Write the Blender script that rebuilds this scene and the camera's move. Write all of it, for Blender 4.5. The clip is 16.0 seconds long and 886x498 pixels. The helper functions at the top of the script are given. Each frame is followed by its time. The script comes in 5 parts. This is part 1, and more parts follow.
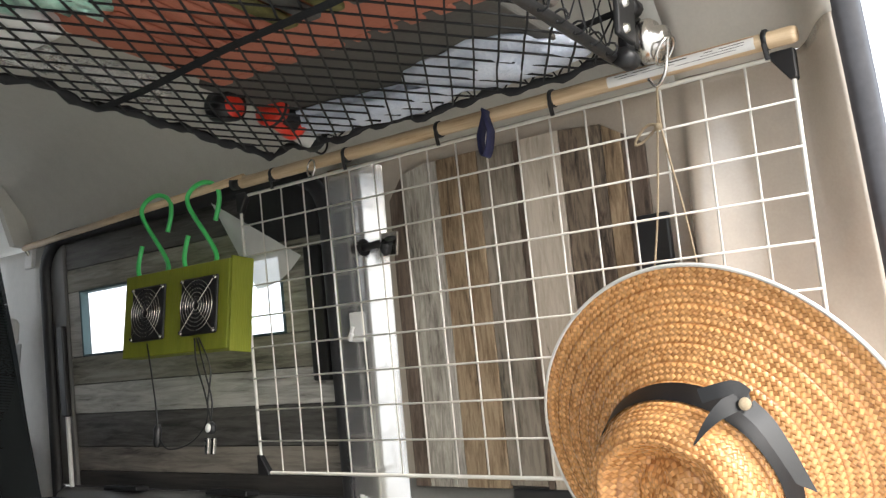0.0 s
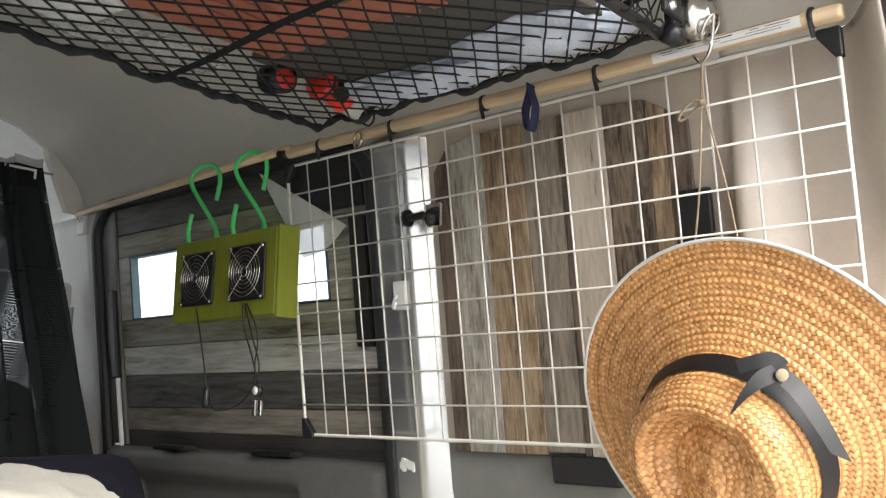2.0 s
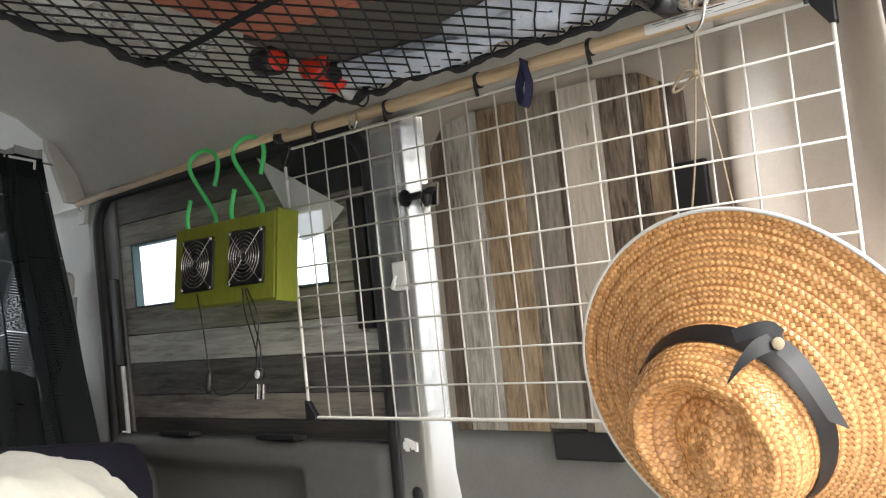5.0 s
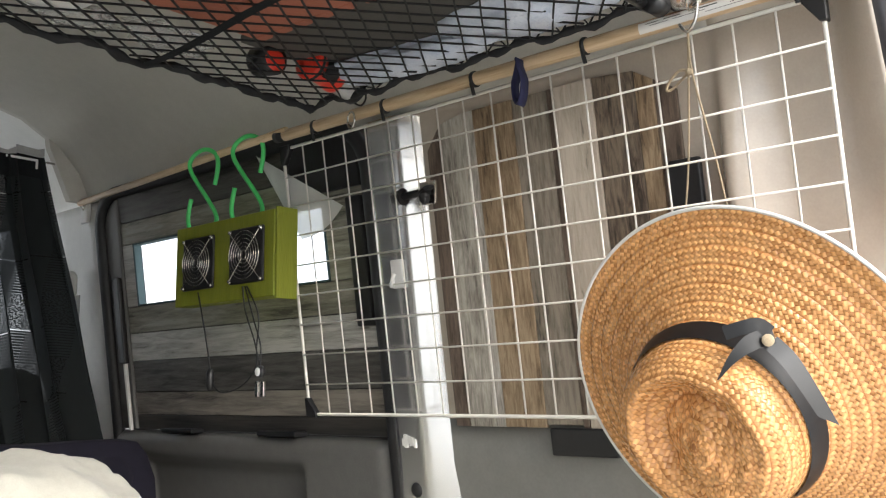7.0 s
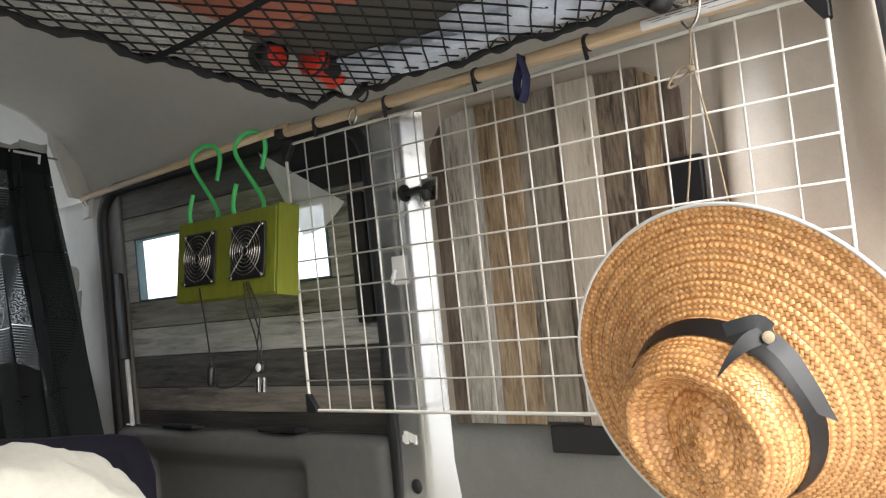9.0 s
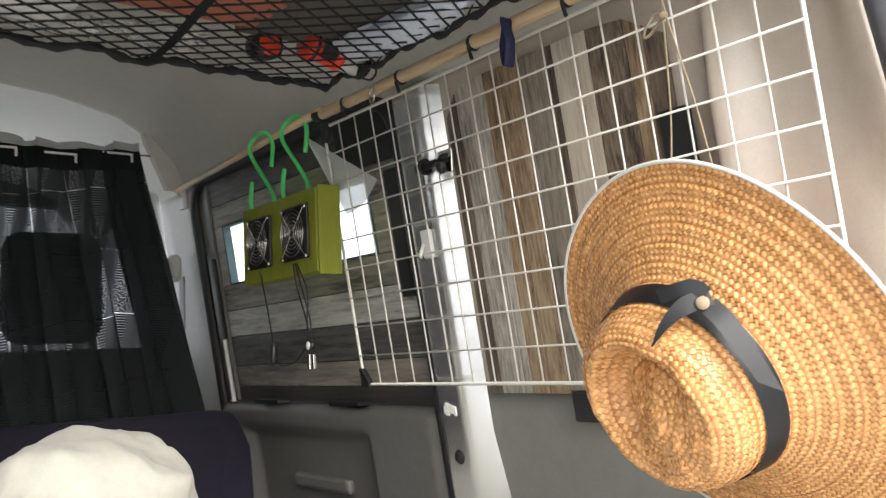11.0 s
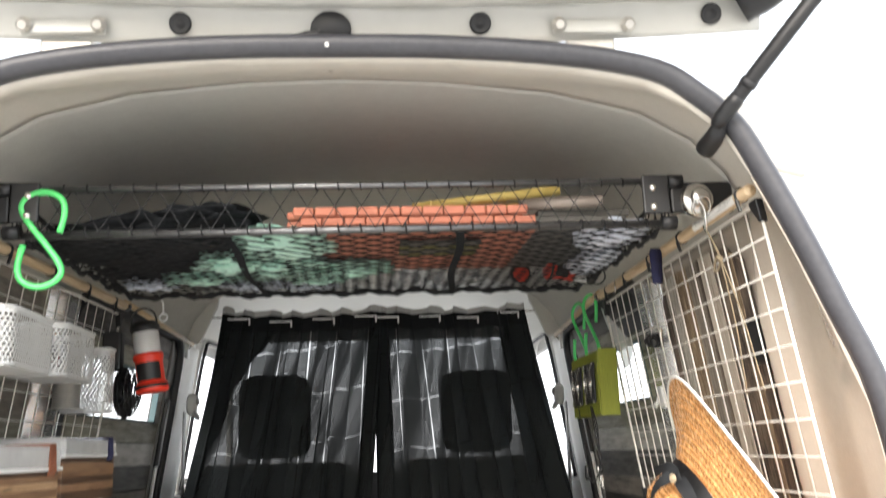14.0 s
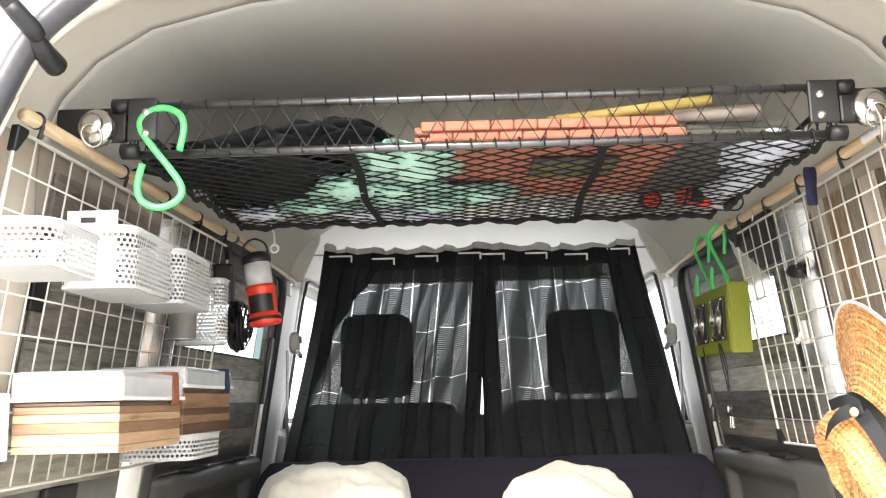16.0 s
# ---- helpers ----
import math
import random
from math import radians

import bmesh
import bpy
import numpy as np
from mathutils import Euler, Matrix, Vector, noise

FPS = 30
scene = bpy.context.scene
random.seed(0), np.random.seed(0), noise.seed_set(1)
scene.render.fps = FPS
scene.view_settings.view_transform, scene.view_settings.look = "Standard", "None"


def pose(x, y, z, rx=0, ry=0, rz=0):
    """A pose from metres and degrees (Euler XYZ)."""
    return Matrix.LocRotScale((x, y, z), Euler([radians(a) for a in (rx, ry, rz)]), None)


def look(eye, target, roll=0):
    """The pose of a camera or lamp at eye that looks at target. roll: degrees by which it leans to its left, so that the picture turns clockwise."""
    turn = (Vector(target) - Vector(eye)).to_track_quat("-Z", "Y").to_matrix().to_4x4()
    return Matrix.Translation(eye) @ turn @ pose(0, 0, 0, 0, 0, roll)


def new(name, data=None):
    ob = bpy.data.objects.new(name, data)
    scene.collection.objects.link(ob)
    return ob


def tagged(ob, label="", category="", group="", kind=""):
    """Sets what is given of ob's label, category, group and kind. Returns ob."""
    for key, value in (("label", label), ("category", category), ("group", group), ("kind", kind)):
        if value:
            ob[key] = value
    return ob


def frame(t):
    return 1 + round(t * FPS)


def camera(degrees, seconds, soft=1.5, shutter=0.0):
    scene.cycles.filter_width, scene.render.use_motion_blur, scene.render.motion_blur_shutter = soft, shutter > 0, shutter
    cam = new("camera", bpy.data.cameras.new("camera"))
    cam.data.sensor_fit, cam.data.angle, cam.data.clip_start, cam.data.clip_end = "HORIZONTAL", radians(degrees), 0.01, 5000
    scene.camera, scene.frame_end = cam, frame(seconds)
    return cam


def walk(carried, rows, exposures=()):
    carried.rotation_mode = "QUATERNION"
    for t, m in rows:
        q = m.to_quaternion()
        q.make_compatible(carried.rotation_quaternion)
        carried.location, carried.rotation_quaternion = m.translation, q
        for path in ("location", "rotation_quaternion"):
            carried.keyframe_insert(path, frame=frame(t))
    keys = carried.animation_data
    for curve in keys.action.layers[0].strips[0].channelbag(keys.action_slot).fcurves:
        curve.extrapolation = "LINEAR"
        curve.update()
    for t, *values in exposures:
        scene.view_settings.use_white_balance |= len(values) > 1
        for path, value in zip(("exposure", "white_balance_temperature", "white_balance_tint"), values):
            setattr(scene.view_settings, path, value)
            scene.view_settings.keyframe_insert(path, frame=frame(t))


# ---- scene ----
cam = camera(51.6, 16.0, soft=1.2, shutter=0.5)
PATH = [
    (0, (-0.357, -0.274, 0.629), (1.179, 0.942, 1.031), -0.7),
    (0.5, (-0.359, -0.271, 0.626), (1.163, 0.968, 1.013), 0.1),
    (1, (-0.371, -0.273, 0.631), (1.119, 0.984, 1.073), 0.6),
    (1.5, (-0.379, -0.279, 0.624), (1.116, 0.977, 1.056), 0.3),
    (2, (-0.386, -0.283, 0.621), (1.11, 0.999, 0.965), 0.6),
    (2.5, (-0.38, -0.282, 0.619), (1.112, 1.007, 0.956), 1.1),
    (3, (-0.378, -0.279, 0.617), (1.119, 1.007, 0.942), 0.7),
    (3.5, (-0.377, -0.278, 0.617), (1.121, 1.009, 0.933), 0.2),
    (4, (-0.374, -0.281, 0.615), (1.122, 1.008, 0.928), -0.3),
    (6.5, (-0.373, -0.303, 0.613), (1.112, 1.001, 0.92), -0.8),
    (7, (-0.374, -0.305, 0.614), (1.11, 1.002, 0.918), -0.8),
    (7.5, (-0.375, -0.301, 0.609), (1.108, 1.005, 0.917), -0.6),
    (8, (-0.378, -0.297, 0.611), (1.108, 1.007, 0.91), -0.7),
    (8.5, (-0.375, -0.3, 0.61), (1.109, 1.006, 0.91), -0.6),
    (9, (-0.372, -0.306, 0.611), (1.108, 1.005, 0.912), -0.5),
    (9.2, (-0.377, -0.305, 0.612), (1.107, 1.002, 0.91), -0.6),
    (11.3, (-0.187, -0.521, 0.628), (0.943, 1.109, 0.885), -2.5),
    (11.5, (-0.189, -0.57, 0.634), (0.902, 1.078, 0.94), -2.2),
    (12, (-0.202, -0.745, 0.668), (0.836, 0.93, 1.006), -1.9),
    (12.3, (-0.172, -0.838, 0.683), (0.796, 0.882, 1.007), -2.8),
    (12.5, (-0.112, -0.912, 0.667), (0.593, 0.926, 1.02), -3.0),
    (12.7, (-0.085, -0.980, 0.670), (0.436, 0.911, 1.059), -2.5),
    (13, (-0.042, -1.091, 0.668), (0.41, 0.821, 1.042), -2.5),
    (13.5, (0.007, -1.229, 0.657), (0.281, 0.731, 0.944), -2.5),
    (14, (0.059, -1.198, 0.7), (0.199, 0.751, 1.129), -1.9),
    (14.5, (0.024, -1.137, 0.715), (0.316, 0.776, 1.217), -2.3),
    (15, (-0.025, -1.091, 0.706), (0.192, 0.847, 1.15), -2.6),
    (15.5, (-0.035, -1.073, 0.685), (-0.009, 0.893, 1.049), -1.5),
    (16, (-0.026, -1.086, 0.678), (-0.054, 0.887, 1.005), -1.3),
]
walk(cam, [(t, look(eye, target, roll)) for t, eye, target, roll in PATH], [(0, 1.85, 5900, 9), (9, 1.8, 5900, 9), (11.5, 1.8, 5930, 9), (12.5, 1.4, 6100, 10), (13, 1.8, 6100, 10), (13.5, 1.7, 6100, 10), (14, 1.95, 6120, 10), (14.5, 2.0, 6150, 10), (15, 2.05, 6150, 10), (16, 2.65, 6150, 10)])

# ---- light ----
world = bpy.data.worlds.new("world")
scene.world = world
world.use_nodes = True
wn = world.node_tree
sky = wn.nodes.new("ShaderNodeTexSky")
sky.sky_type = "NISHITA"
sky.sun_disc = False
sky.sun_elevation, sky.sun_rotation = radians(28), radians(197)
sky.air_density, sky.dust_density, sky.ozone_density = 1.0, 6.0, 1.0
haze = wn.nodes.new("ShaderNodeMix")
haze.data_type = "RGBA"
haze.inputs[0].default_value = 0.72
haze.inputs[7].default_value = (6.2, 6.1, 5.9, 1)
wn.links.new(sky.outputs[0], haze.inputs[6])
wn.links.new(haze.outputs[2], wn.nodes["Background"].inputs[0])
wn.nodes["Background"].inputs[1].default_value = 0.15
sun = new("sun", bpy.data.lights.new("sun", "SUN"))
sun.data.energy, sun.data.angle, sun.data.color = 1.1, radians(24), (1.0, 0.95, 0.88)
sun.matrix_world = look((-2.6, -8.3, 4.6), (0, 0, 0))


# ---- materials ----
def mat(name, col, col2=None, scale=40.0, rough=0.6, bump=0.1, metal=0.0, stretch=(1, 1, 1), coat=0.0, sheen=0.0, spread=0.5):
    """Two-scale mottled surface with a fine relief."""
    m = bpy.data.materials.new(name)
    m.use_nodes = True
    n, l = m.node_tree.nodes, m.node_tree.links
    b = n["Principled BSDF"]
    if col2 is None:
        col2 = tuple(c * 0.82 for c in col)
    tc = n.new("ShaderNodeTexCoord")
    mp = n.new("ShaderNodeMapping")
    mp.inputs["Scale"].default_value = stretch
    l.new(tc.outputs["Object"], mp.inputs[0])
    big = n.new("ShaderNodeTexNoise")
    big.inputs["Scale"].default_value = scale * 0.16
    big.inputs["Detail"].default_value = 3
    fine = n.new("ShaderNodeTexNoise")
    fine.inputs["Scale"].default_value = scale
    fine.inputs["Detail"].default_value = 4
    l.new(mp.outputs[0], big.inputs[0])
    l.new(mp.outputs[0], fine.inputs[0])
    add = n.new("ShaderNodeMix")
    add.inputs[0].default_value = spread
    l.new(big.outputs[0], add.inputs[2])
    l.new(fine.outputs[0], add.inputs[3])
    ramp = n.new("ShaderNodeValToRGB")
    ramp.color_ramp.elements[0].position, ramp.color_ramp.elements[1].position = 0.35, 0.65
    ramp.color_ramp.elements[0].color = (*col2, 1)
    ramp.color_ramp.elements[1].color = (*col, 1)
    l.new(add.outputs[0], ramp.inputs[0])
    l.new(ramp.outputs[0], b.inputs["Base Color"])
    b.inputs["Roughness"].default_value = rough
    b.inputs["Metallic"].default_value = metal
    b.inputs["Coat Weight"].default_value = coat
    b.inputs["Sheen Weight"].default_value = sheen
    if bump:
        bp = n.new("ShaderNodeBump")
        bp.inputs["Strength"].default_value = bump
        bp.inputs["Distance"].default_value = 0.002
        l.new(fine.outputs[0], bp.inputs["Height"])
        l.new(bp.outputs[0], b.inputs["Normal"])
    return m


def wood(name, dark, light, along=(1, 14, 14), rough=0.65, scale=9.0, vary=0.0, bump=0.35):
    """Long streaks of grain; vary shifts the tone from piece to piece."""
    m = bpy.data.materials.new(name)
    m.use_nodes = True
    n, l = m.node_tree.nodes, m.node_tree.links
    b = n["Principled BSDF"]
    tc = n.new("ShaderNodeTexCoord")
    oi = n.new("ShaderNodeObjectInfo")
    sh = n.new("ShaderNodeVectorMath")
    sh.operation = "MULTIPLY_ADD"
    sh.inputs[1].default_value = (1, 1, 1)
    mul = n.new("ShaderNodeVectorMath")
    mul.operation = "SCALE"
    mul.inputs[0].default_value = (7.3, 3.1, 5.7)
    l.new(oi.outputs["Random"], mul.inputs["Scale"])
    l.new(tc.outputs["Object"], sh.inputs[0])
    l.new(mul.outputs[0], sh.inputs[2])
    mp = n.new("ShaderNodeMapping")
    mp.inputs["Scale"].default_value = along
    l.new(sh.outputs[0], mp.inputs[0])
    g = n.new("ShaderNodeTexNoise")
    g.inputs["Scale"].default_value, g.inputs["Detail"].default_value, g.inputs["Roughness"].default_value = scale, 8, 0.7
    g.inputs["Distortion"].default_value = 0.6
    l.new(mp.outputs[0], g.inputs[0])
    w = n.new("ShaderNodeTexNoise")
    w.inputs["Scale"].default_value, w.inputs["Detail"].default_value = scale * 0.25, 3
    l.new(mp.outputs[0], w.inputs[0])
    mx = n.new("ShaderNodeMix")
    mx.inputs[0].default_value = 0.4
    l.new(g.outputs[0], mx.inputs[2])
    l.new(w.outputs[0], mx.inputs[3])
    r = n.new("ShaderNodeValToRGB")
    r.color_ramp.elements[0].position, r.color_ramp.elements[1].position = 0.41, 0.59
    r.color_ramp.elements[0].color, r.color_ramp.elements[1].color = (*dark, 1), (*light, 1)
    l.new(mx.outputs[0], r.inputs[0])
    knot = r.color_ramp.elements.new(0.36)
    knot.color = (*[c * 0.45 for c in dark], 1)
    hs = n.new("ShaderNodeHueSaturation")
    mr = n.new("ShaderNodeMapRange")
    mr.inputs[3].default_value, mr.inputs[4].default_value = 1 - vary, 1 + vary
    l.new(oi.outputs["Random"], mr.inputs[0])
    l.new(mr.outputs[0], hs.inputs["Value"])
    l.new(r.outputs[0], hs.inputs["Color"])
    l.new(hs.outputs[0], b.inputs["Base Color"])
    b.inputs["Roughness"].default_value = rough
    bp = n.new("ShaderNodeBump")
    bp.inputs["Strength"].default_value, bp.inputs["Distance"].default_value = bump, 0.002
    l.new(g.outputs[0], bp.inputs["Height"])
    l.new(bp.outputs[0], b.inputs["Normal"])
    return m


# lighter than the headliner: daylight on the rim is put into its colour
M_rim_lit = mat("headliner_rim_lit", (0.56, 0.525, 0.46), (0.52, 0.485, 0.425), 260, 0.6, 0.08)
# black rubber greyed in colour to carry the veiling flare off the sky
M_seal_veiled = mat("tailgate_rubber_veiled", (0.062, 0.062, 0.070), (0.045, 0.045, 0.052), 120, 0.4, 0.08)
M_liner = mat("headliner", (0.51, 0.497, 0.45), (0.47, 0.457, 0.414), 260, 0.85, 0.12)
# cab headliner lightened in colour to stand in for light from the windscreen
M_cabliner_lit = mat("cab_headliner_lit", (0.86, 0.86, 0.83), (0.82, 0.82, 0.79), 260, 0.85, 0.1)
M_pillar = mat("pillar_trim", (0.60, 0.595, 0.57), (0.55, 0.545, 0.525), 300, 0.5, 0.1)
M_trim = mat("trim_beige", (0.48, 0.42, 0.35), (0.44, 0.385, 0.32), 300, 0.25, 0.04, coat=1.0)
M_trim.node_tree.nodes["Principled BSDF"].inputs["Coat Roughness"].default_value = 0.2
M_grey = mat("trim_grey", (0.33, 0.325, 0.31), (0.29, 0.285, 0.275), 300, 0.55, 0.15)
M_body = mat("body_paint", (0.66, 0.66, 0.655), (0.62, 0.62, 0.615), 30, 0.26, 0.02, metal=0.9, coat=0.3)
# gate paint again, lightened in colour where the edge looks lit
M_flange_lit = mat("flange_paint_lit", (0.80, 0.79, 0.74), (0.74, 0.73, 0.68), 20, 0.3, 0.03, coat=0.4)
M_gate = mat("gate_paint", (0.52, 0.515, 0.48), (0.46, 0.455, 0.42), 20, 0.3, 0.03, coat=0.4)
M_rubber = mat("rubber_seal", (0.022, 0.022, 0.024), (0.014, 0.014, 0.016), 120, 0.55, 0.1)
M_black = mat("black_plastic", (0.014, 0.014, 0.015), (0.009, 0.009, 0.010), 120, 0.45, 0.1)
M_blackcloth = mat("black_cloth", (0.012, 0.013, 0.0145), (0.008, 0.009, 0.010), 400, 0.95, 0.4)
M_blackcloth.node_tree.nodes["Principled BSDF"].inputs["Specular IOR Level"].default_value = 0.2
M_cord = mat("black_cord", (0.010, 0.010, 0.011), (0.005, 0.005, 0.006), 700, 0.8, 0.3)
M_wire = mat("white_wire", (0.70, 0.675, 0.62), (0.62, 0.60, 0.55), 60, 0.35, 0.03)
M_doortrim = mat("door_trim_grey", (0.125, 0.123, 0.115), (0.108, 0.105, 0.10), 300, 0.5, 0.15)
M_lower = mat("lower_trim_grey", (0.215, 0.21, 0.195), (0.19, 0.186, 0.172), 200, 0.4, 0.1)
M_white = mat("white_plastic", (0.70, 0.70, 0.69), (0.65, 0.65, 0.64), 50, 0.4, 0.04)
M_basket = mat("white_coated_steel", (0.56, 0.56, 0.55), (0.50, 0.50, 0.49), 90, 0.4, 0.04)
M_steel = mat("steel", (0.72, 0.70, 0.66), (0.6, 0.58, 0.55), 80, 0.25, 0.04, metal=1.0)
M_rod = mat("dark_rod", (0.17, 0.17, 0.172), (0.12, 0.12, 0.122), 200, 0.3, 0.05, metal=0.85)
M_pole = wood("dowel", (0.46, 0.33, 0.19), (0.66, 0.51, 0.33), (14, 1, 14), 0.5, 9, 0.06, 0.15)
M_green = mat("green_plastic", (0.10, 0.62, 0.16), (0.08, 0.54, 0.13), 60, 0.3, 0.03)
M_lime = mat("lime_board", (0.225, 0.25, 0.018), (0.18, 0.205, 0.014), 500, 0.6, 0.4, stretch=(1, 1, 0.1))
M_fabricw = mat("pillow_cloth", (0.50, 0.485, 0.42), (0.44, 0.425, 0.365), 500, 0.9, 0.25, sheen=0.2)
M_navy = mat("navy_cloth", (0.0065, 0.0052, 0.016), (0.0045, 0.0036, 0.011), 500, 0.95, 0.3)
M_orange = mat("orange_foam", (0.41, 0.145, 0.088), (0.35, 0.12, 0.07), 300, 0.7, 0.25)
M_greyfoam = mat("grey_board", (0.085, 0.08, 0.07), (0.07, 0.066, 0.058), 200, 0.8, 0.2)
M_towel = mat("towel", (0.62, 0.66, 0.74), (0.46, 0.51, 0.62), 240, 0.98, 1.0, sheen=0.3)
M_mint = mat("mint_cloth", (0.46, 0.70, 0.58), (0.27, 0.54, 0.41), 330, 0.98, 1.0, sheen=0.3)
M_red = mat("red_plastic", (0.75, 0.045, 0.02), (0.65, 0.035, 0.015), 60, 0.35, 0.03)
M_yellow = mat("yellow_bamboo", (0.46, 0.35, 0.10), (0.36, 0.27, 0.07), 60, 0.5, 0.1)
M_olive = mat("olive_cloth", (0.15, 0.14, 0.04), (0.10, 0.09, 0.03), 300, 0.9, 0.3)
M_clear = mat("milky_plastic", (0.78, 0.78, 0.78), (0.72, 0.72, 0.72), 30, 0.25, 0.02)
M_ribbon = mat("black_ribbon", (0.007, 0.0073, 0.0085), (0.005, 0.0053, 0.006), 600, 0.45, 0.05)
M_ribbon.node_tree.nodes["Principled BSDF"].inputs["Specular IOR Level"].default_value = 0.4
M_twine = mat("twine", (0.36, 0.29, 0.19), (0.28, 0.22, 0.14), 800, 0.8, 0.3)
M_strap = mat("navy_strap", (0.020, 0.022, 0.075), (0.014, 0.015, 0.05), 700, 0.8, 0.3)
M_ground = mat("concrete", (0.46, 0.45, 0.425), (0.38, 0.37, 0.35), 60, 0.9, 0.4)
M_paper = mat("paper", (0.72, 0.71, 0.68), (0.66, 0.65, 0.62), 30, 0.7, 0.05)
M_brown = mat("brown_cord", (0.22, 0.07, 0.03), (0.16, 0.05, 0.02), 500, 0.6, 0.2)
M_tin = mat("tin", (0.55, 0.53, 0.48), (0.45, 0.43, 0.4), 100, 0.4, 0.05, metal=0.7)


def clear_mat(name, col, rough, amount):
    """A see-through sheet: part plastic, part clear."""
    m = mat(name, col, None, 30, rough, 0.02)
    n, l = m.node_tree.nodes, m.node_tree.links
    tr = n.new("ShaderNodeBsdfTransparent")
    mx = n.new("ShaderNodeMixShader")
    mx.inputs[0].default_value = amount
    l.new(n["Principled BSDF"].outputs[0], mx.inputs[1])
    l.new(tr.outputs[0], mx.inputs[2])
    l.new(mx.outputs[0], n["Material Output"].inputs[0])
    return m


M_lid = clear_mat("clear_lid", (0.8, 0.8, 0.8), 0.12, 0.5)
M_bag = clear_mat("plastic_bag", (0.8, 0.81, 0.8), 0.25, 0.74)
M_sheet = clear_mat("frosted_sheet", (0.72, 0.73, 0.70), 0.4, 0.18)
M_pane = clear_mat("window_glass", (0.8, 0.85, 0.85), 0.02, 0.93)
M_lens = clear_mat("lamp_glass", (0.8, 0.8, 0.78), 0.15, 0.3)


def weave_mat():
    """Straw braid: rows of slanting strands laid round the hat, from its own coordinates."""
    m = bpy.data.materials.new("straw")
    m.use_nodes = True
    n, l = m.node_tree.nodes, m.node_tree.links
    b = n["Principled BSDF"]
    uv = n.new("ShaderNodeUVMap")
    uv.uv_map = "UVMap"
    sp = n.new("ShaderNodeSeparateXYZ")
    l.new(uv.outputs[0], sp.inputs[0])

    def op(kind, a, bb=None):
        k = n.new("ShaderNodeMath")
        k.operation = kind
        for i, v in enumerate((a, bb)):
            if v is None:
                continue
            if isinstance(v, (int, float)):
                k.inputs[i].default_value = v
            else:
                l.new(v, k.inputs[i])
        return k.outputs[0]
    u, v = sp.outputs[0], sp.outputs[1]
    braid = op("DIVIDE", v, 3.0)
    within = op("FRACT", braid)
    across = op("MULTIPLY", within, 3.0)
    turn = op("ADD", u, op("MULTIPLY", op("FLOOR", braid), 0.37))
    a = op("ADD", turn, across)
    c = op("SUBTRACT", turn, across)
    fa, fc = op("FLOOR", a), op("FLOOR", c)
    under = op("ABSOLUTE", op("MODULO", op("ADD", fa, fc), 2.0))
    ra, rc = op("FRACT", a), op("FRACT", c)
    sa, sc = op("SINE", op("MULTIPLY", ra, math.pi)), op("SINE", op("MULTIPLY", rc, math.pi))
    over = op("SUBTRACT", 1.0, under)
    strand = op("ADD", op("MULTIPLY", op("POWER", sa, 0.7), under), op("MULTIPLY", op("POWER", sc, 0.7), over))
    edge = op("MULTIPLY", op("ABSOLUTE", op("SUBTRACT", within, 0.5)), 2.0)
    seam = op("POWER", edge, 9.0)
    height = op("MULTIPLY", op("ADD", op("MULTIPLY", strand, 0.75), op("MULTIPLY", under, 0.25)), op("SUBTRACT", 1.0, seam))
    cell = n.new("ShaderNodeTexWhiteNoise")
    cell.noise_dimensions = "2D"
    cv = n.new("ShaderNodeCombineXYZ")
    l.new(op("ADD", fa, op("MULTIPLY", op("FLOOR", braid), 17.0)), cv.inputs[0])
    l.new(fc, cv.inputs[1])
    l.new(cv.outputs[0], cell.inputs["Vector"])
    dye = n.new("ShaderNodeTexNoise")
    dye.inputs["Scale"].default_value, dye.inputs["Detail"].default_value = 0.09, 2
    l.new(uv.outputs[0], dye.inputs[0])
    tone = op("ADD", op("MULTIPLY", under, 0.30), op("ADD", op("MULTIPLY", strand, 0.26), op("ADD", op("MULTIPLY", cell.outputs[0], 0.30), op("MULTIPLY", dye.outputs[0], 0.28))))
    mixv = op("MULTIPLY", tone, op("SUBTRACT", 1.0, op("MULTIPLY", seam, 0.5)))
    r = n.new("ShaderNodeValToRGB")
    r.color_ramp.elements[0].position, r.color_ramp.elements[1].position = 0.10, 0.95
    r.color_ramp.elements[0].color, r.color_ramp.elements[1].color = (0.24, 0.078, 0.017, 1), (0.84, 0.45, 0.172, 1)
    l.new(mixv, r.inputs[0])
    l.new(r.outputs[0], b.inputs["Base Color"])
    l.new(op("ADD", 0.14, op("MULTIPLY", cell.outputs[0], 0.22)), b.inputs["Roughness"])
    bp = n.new("ShaderNodeBump")
    bp.inputs["Strength"].default_value, bp.inputs["Distance"].default_value = 1.0, 0.0011
    l.new(height, bp.inputs["Height"])
    l.new(bp.outputs[0], b.inputs["Normal"])
    return m


M_straw = weave_mat()


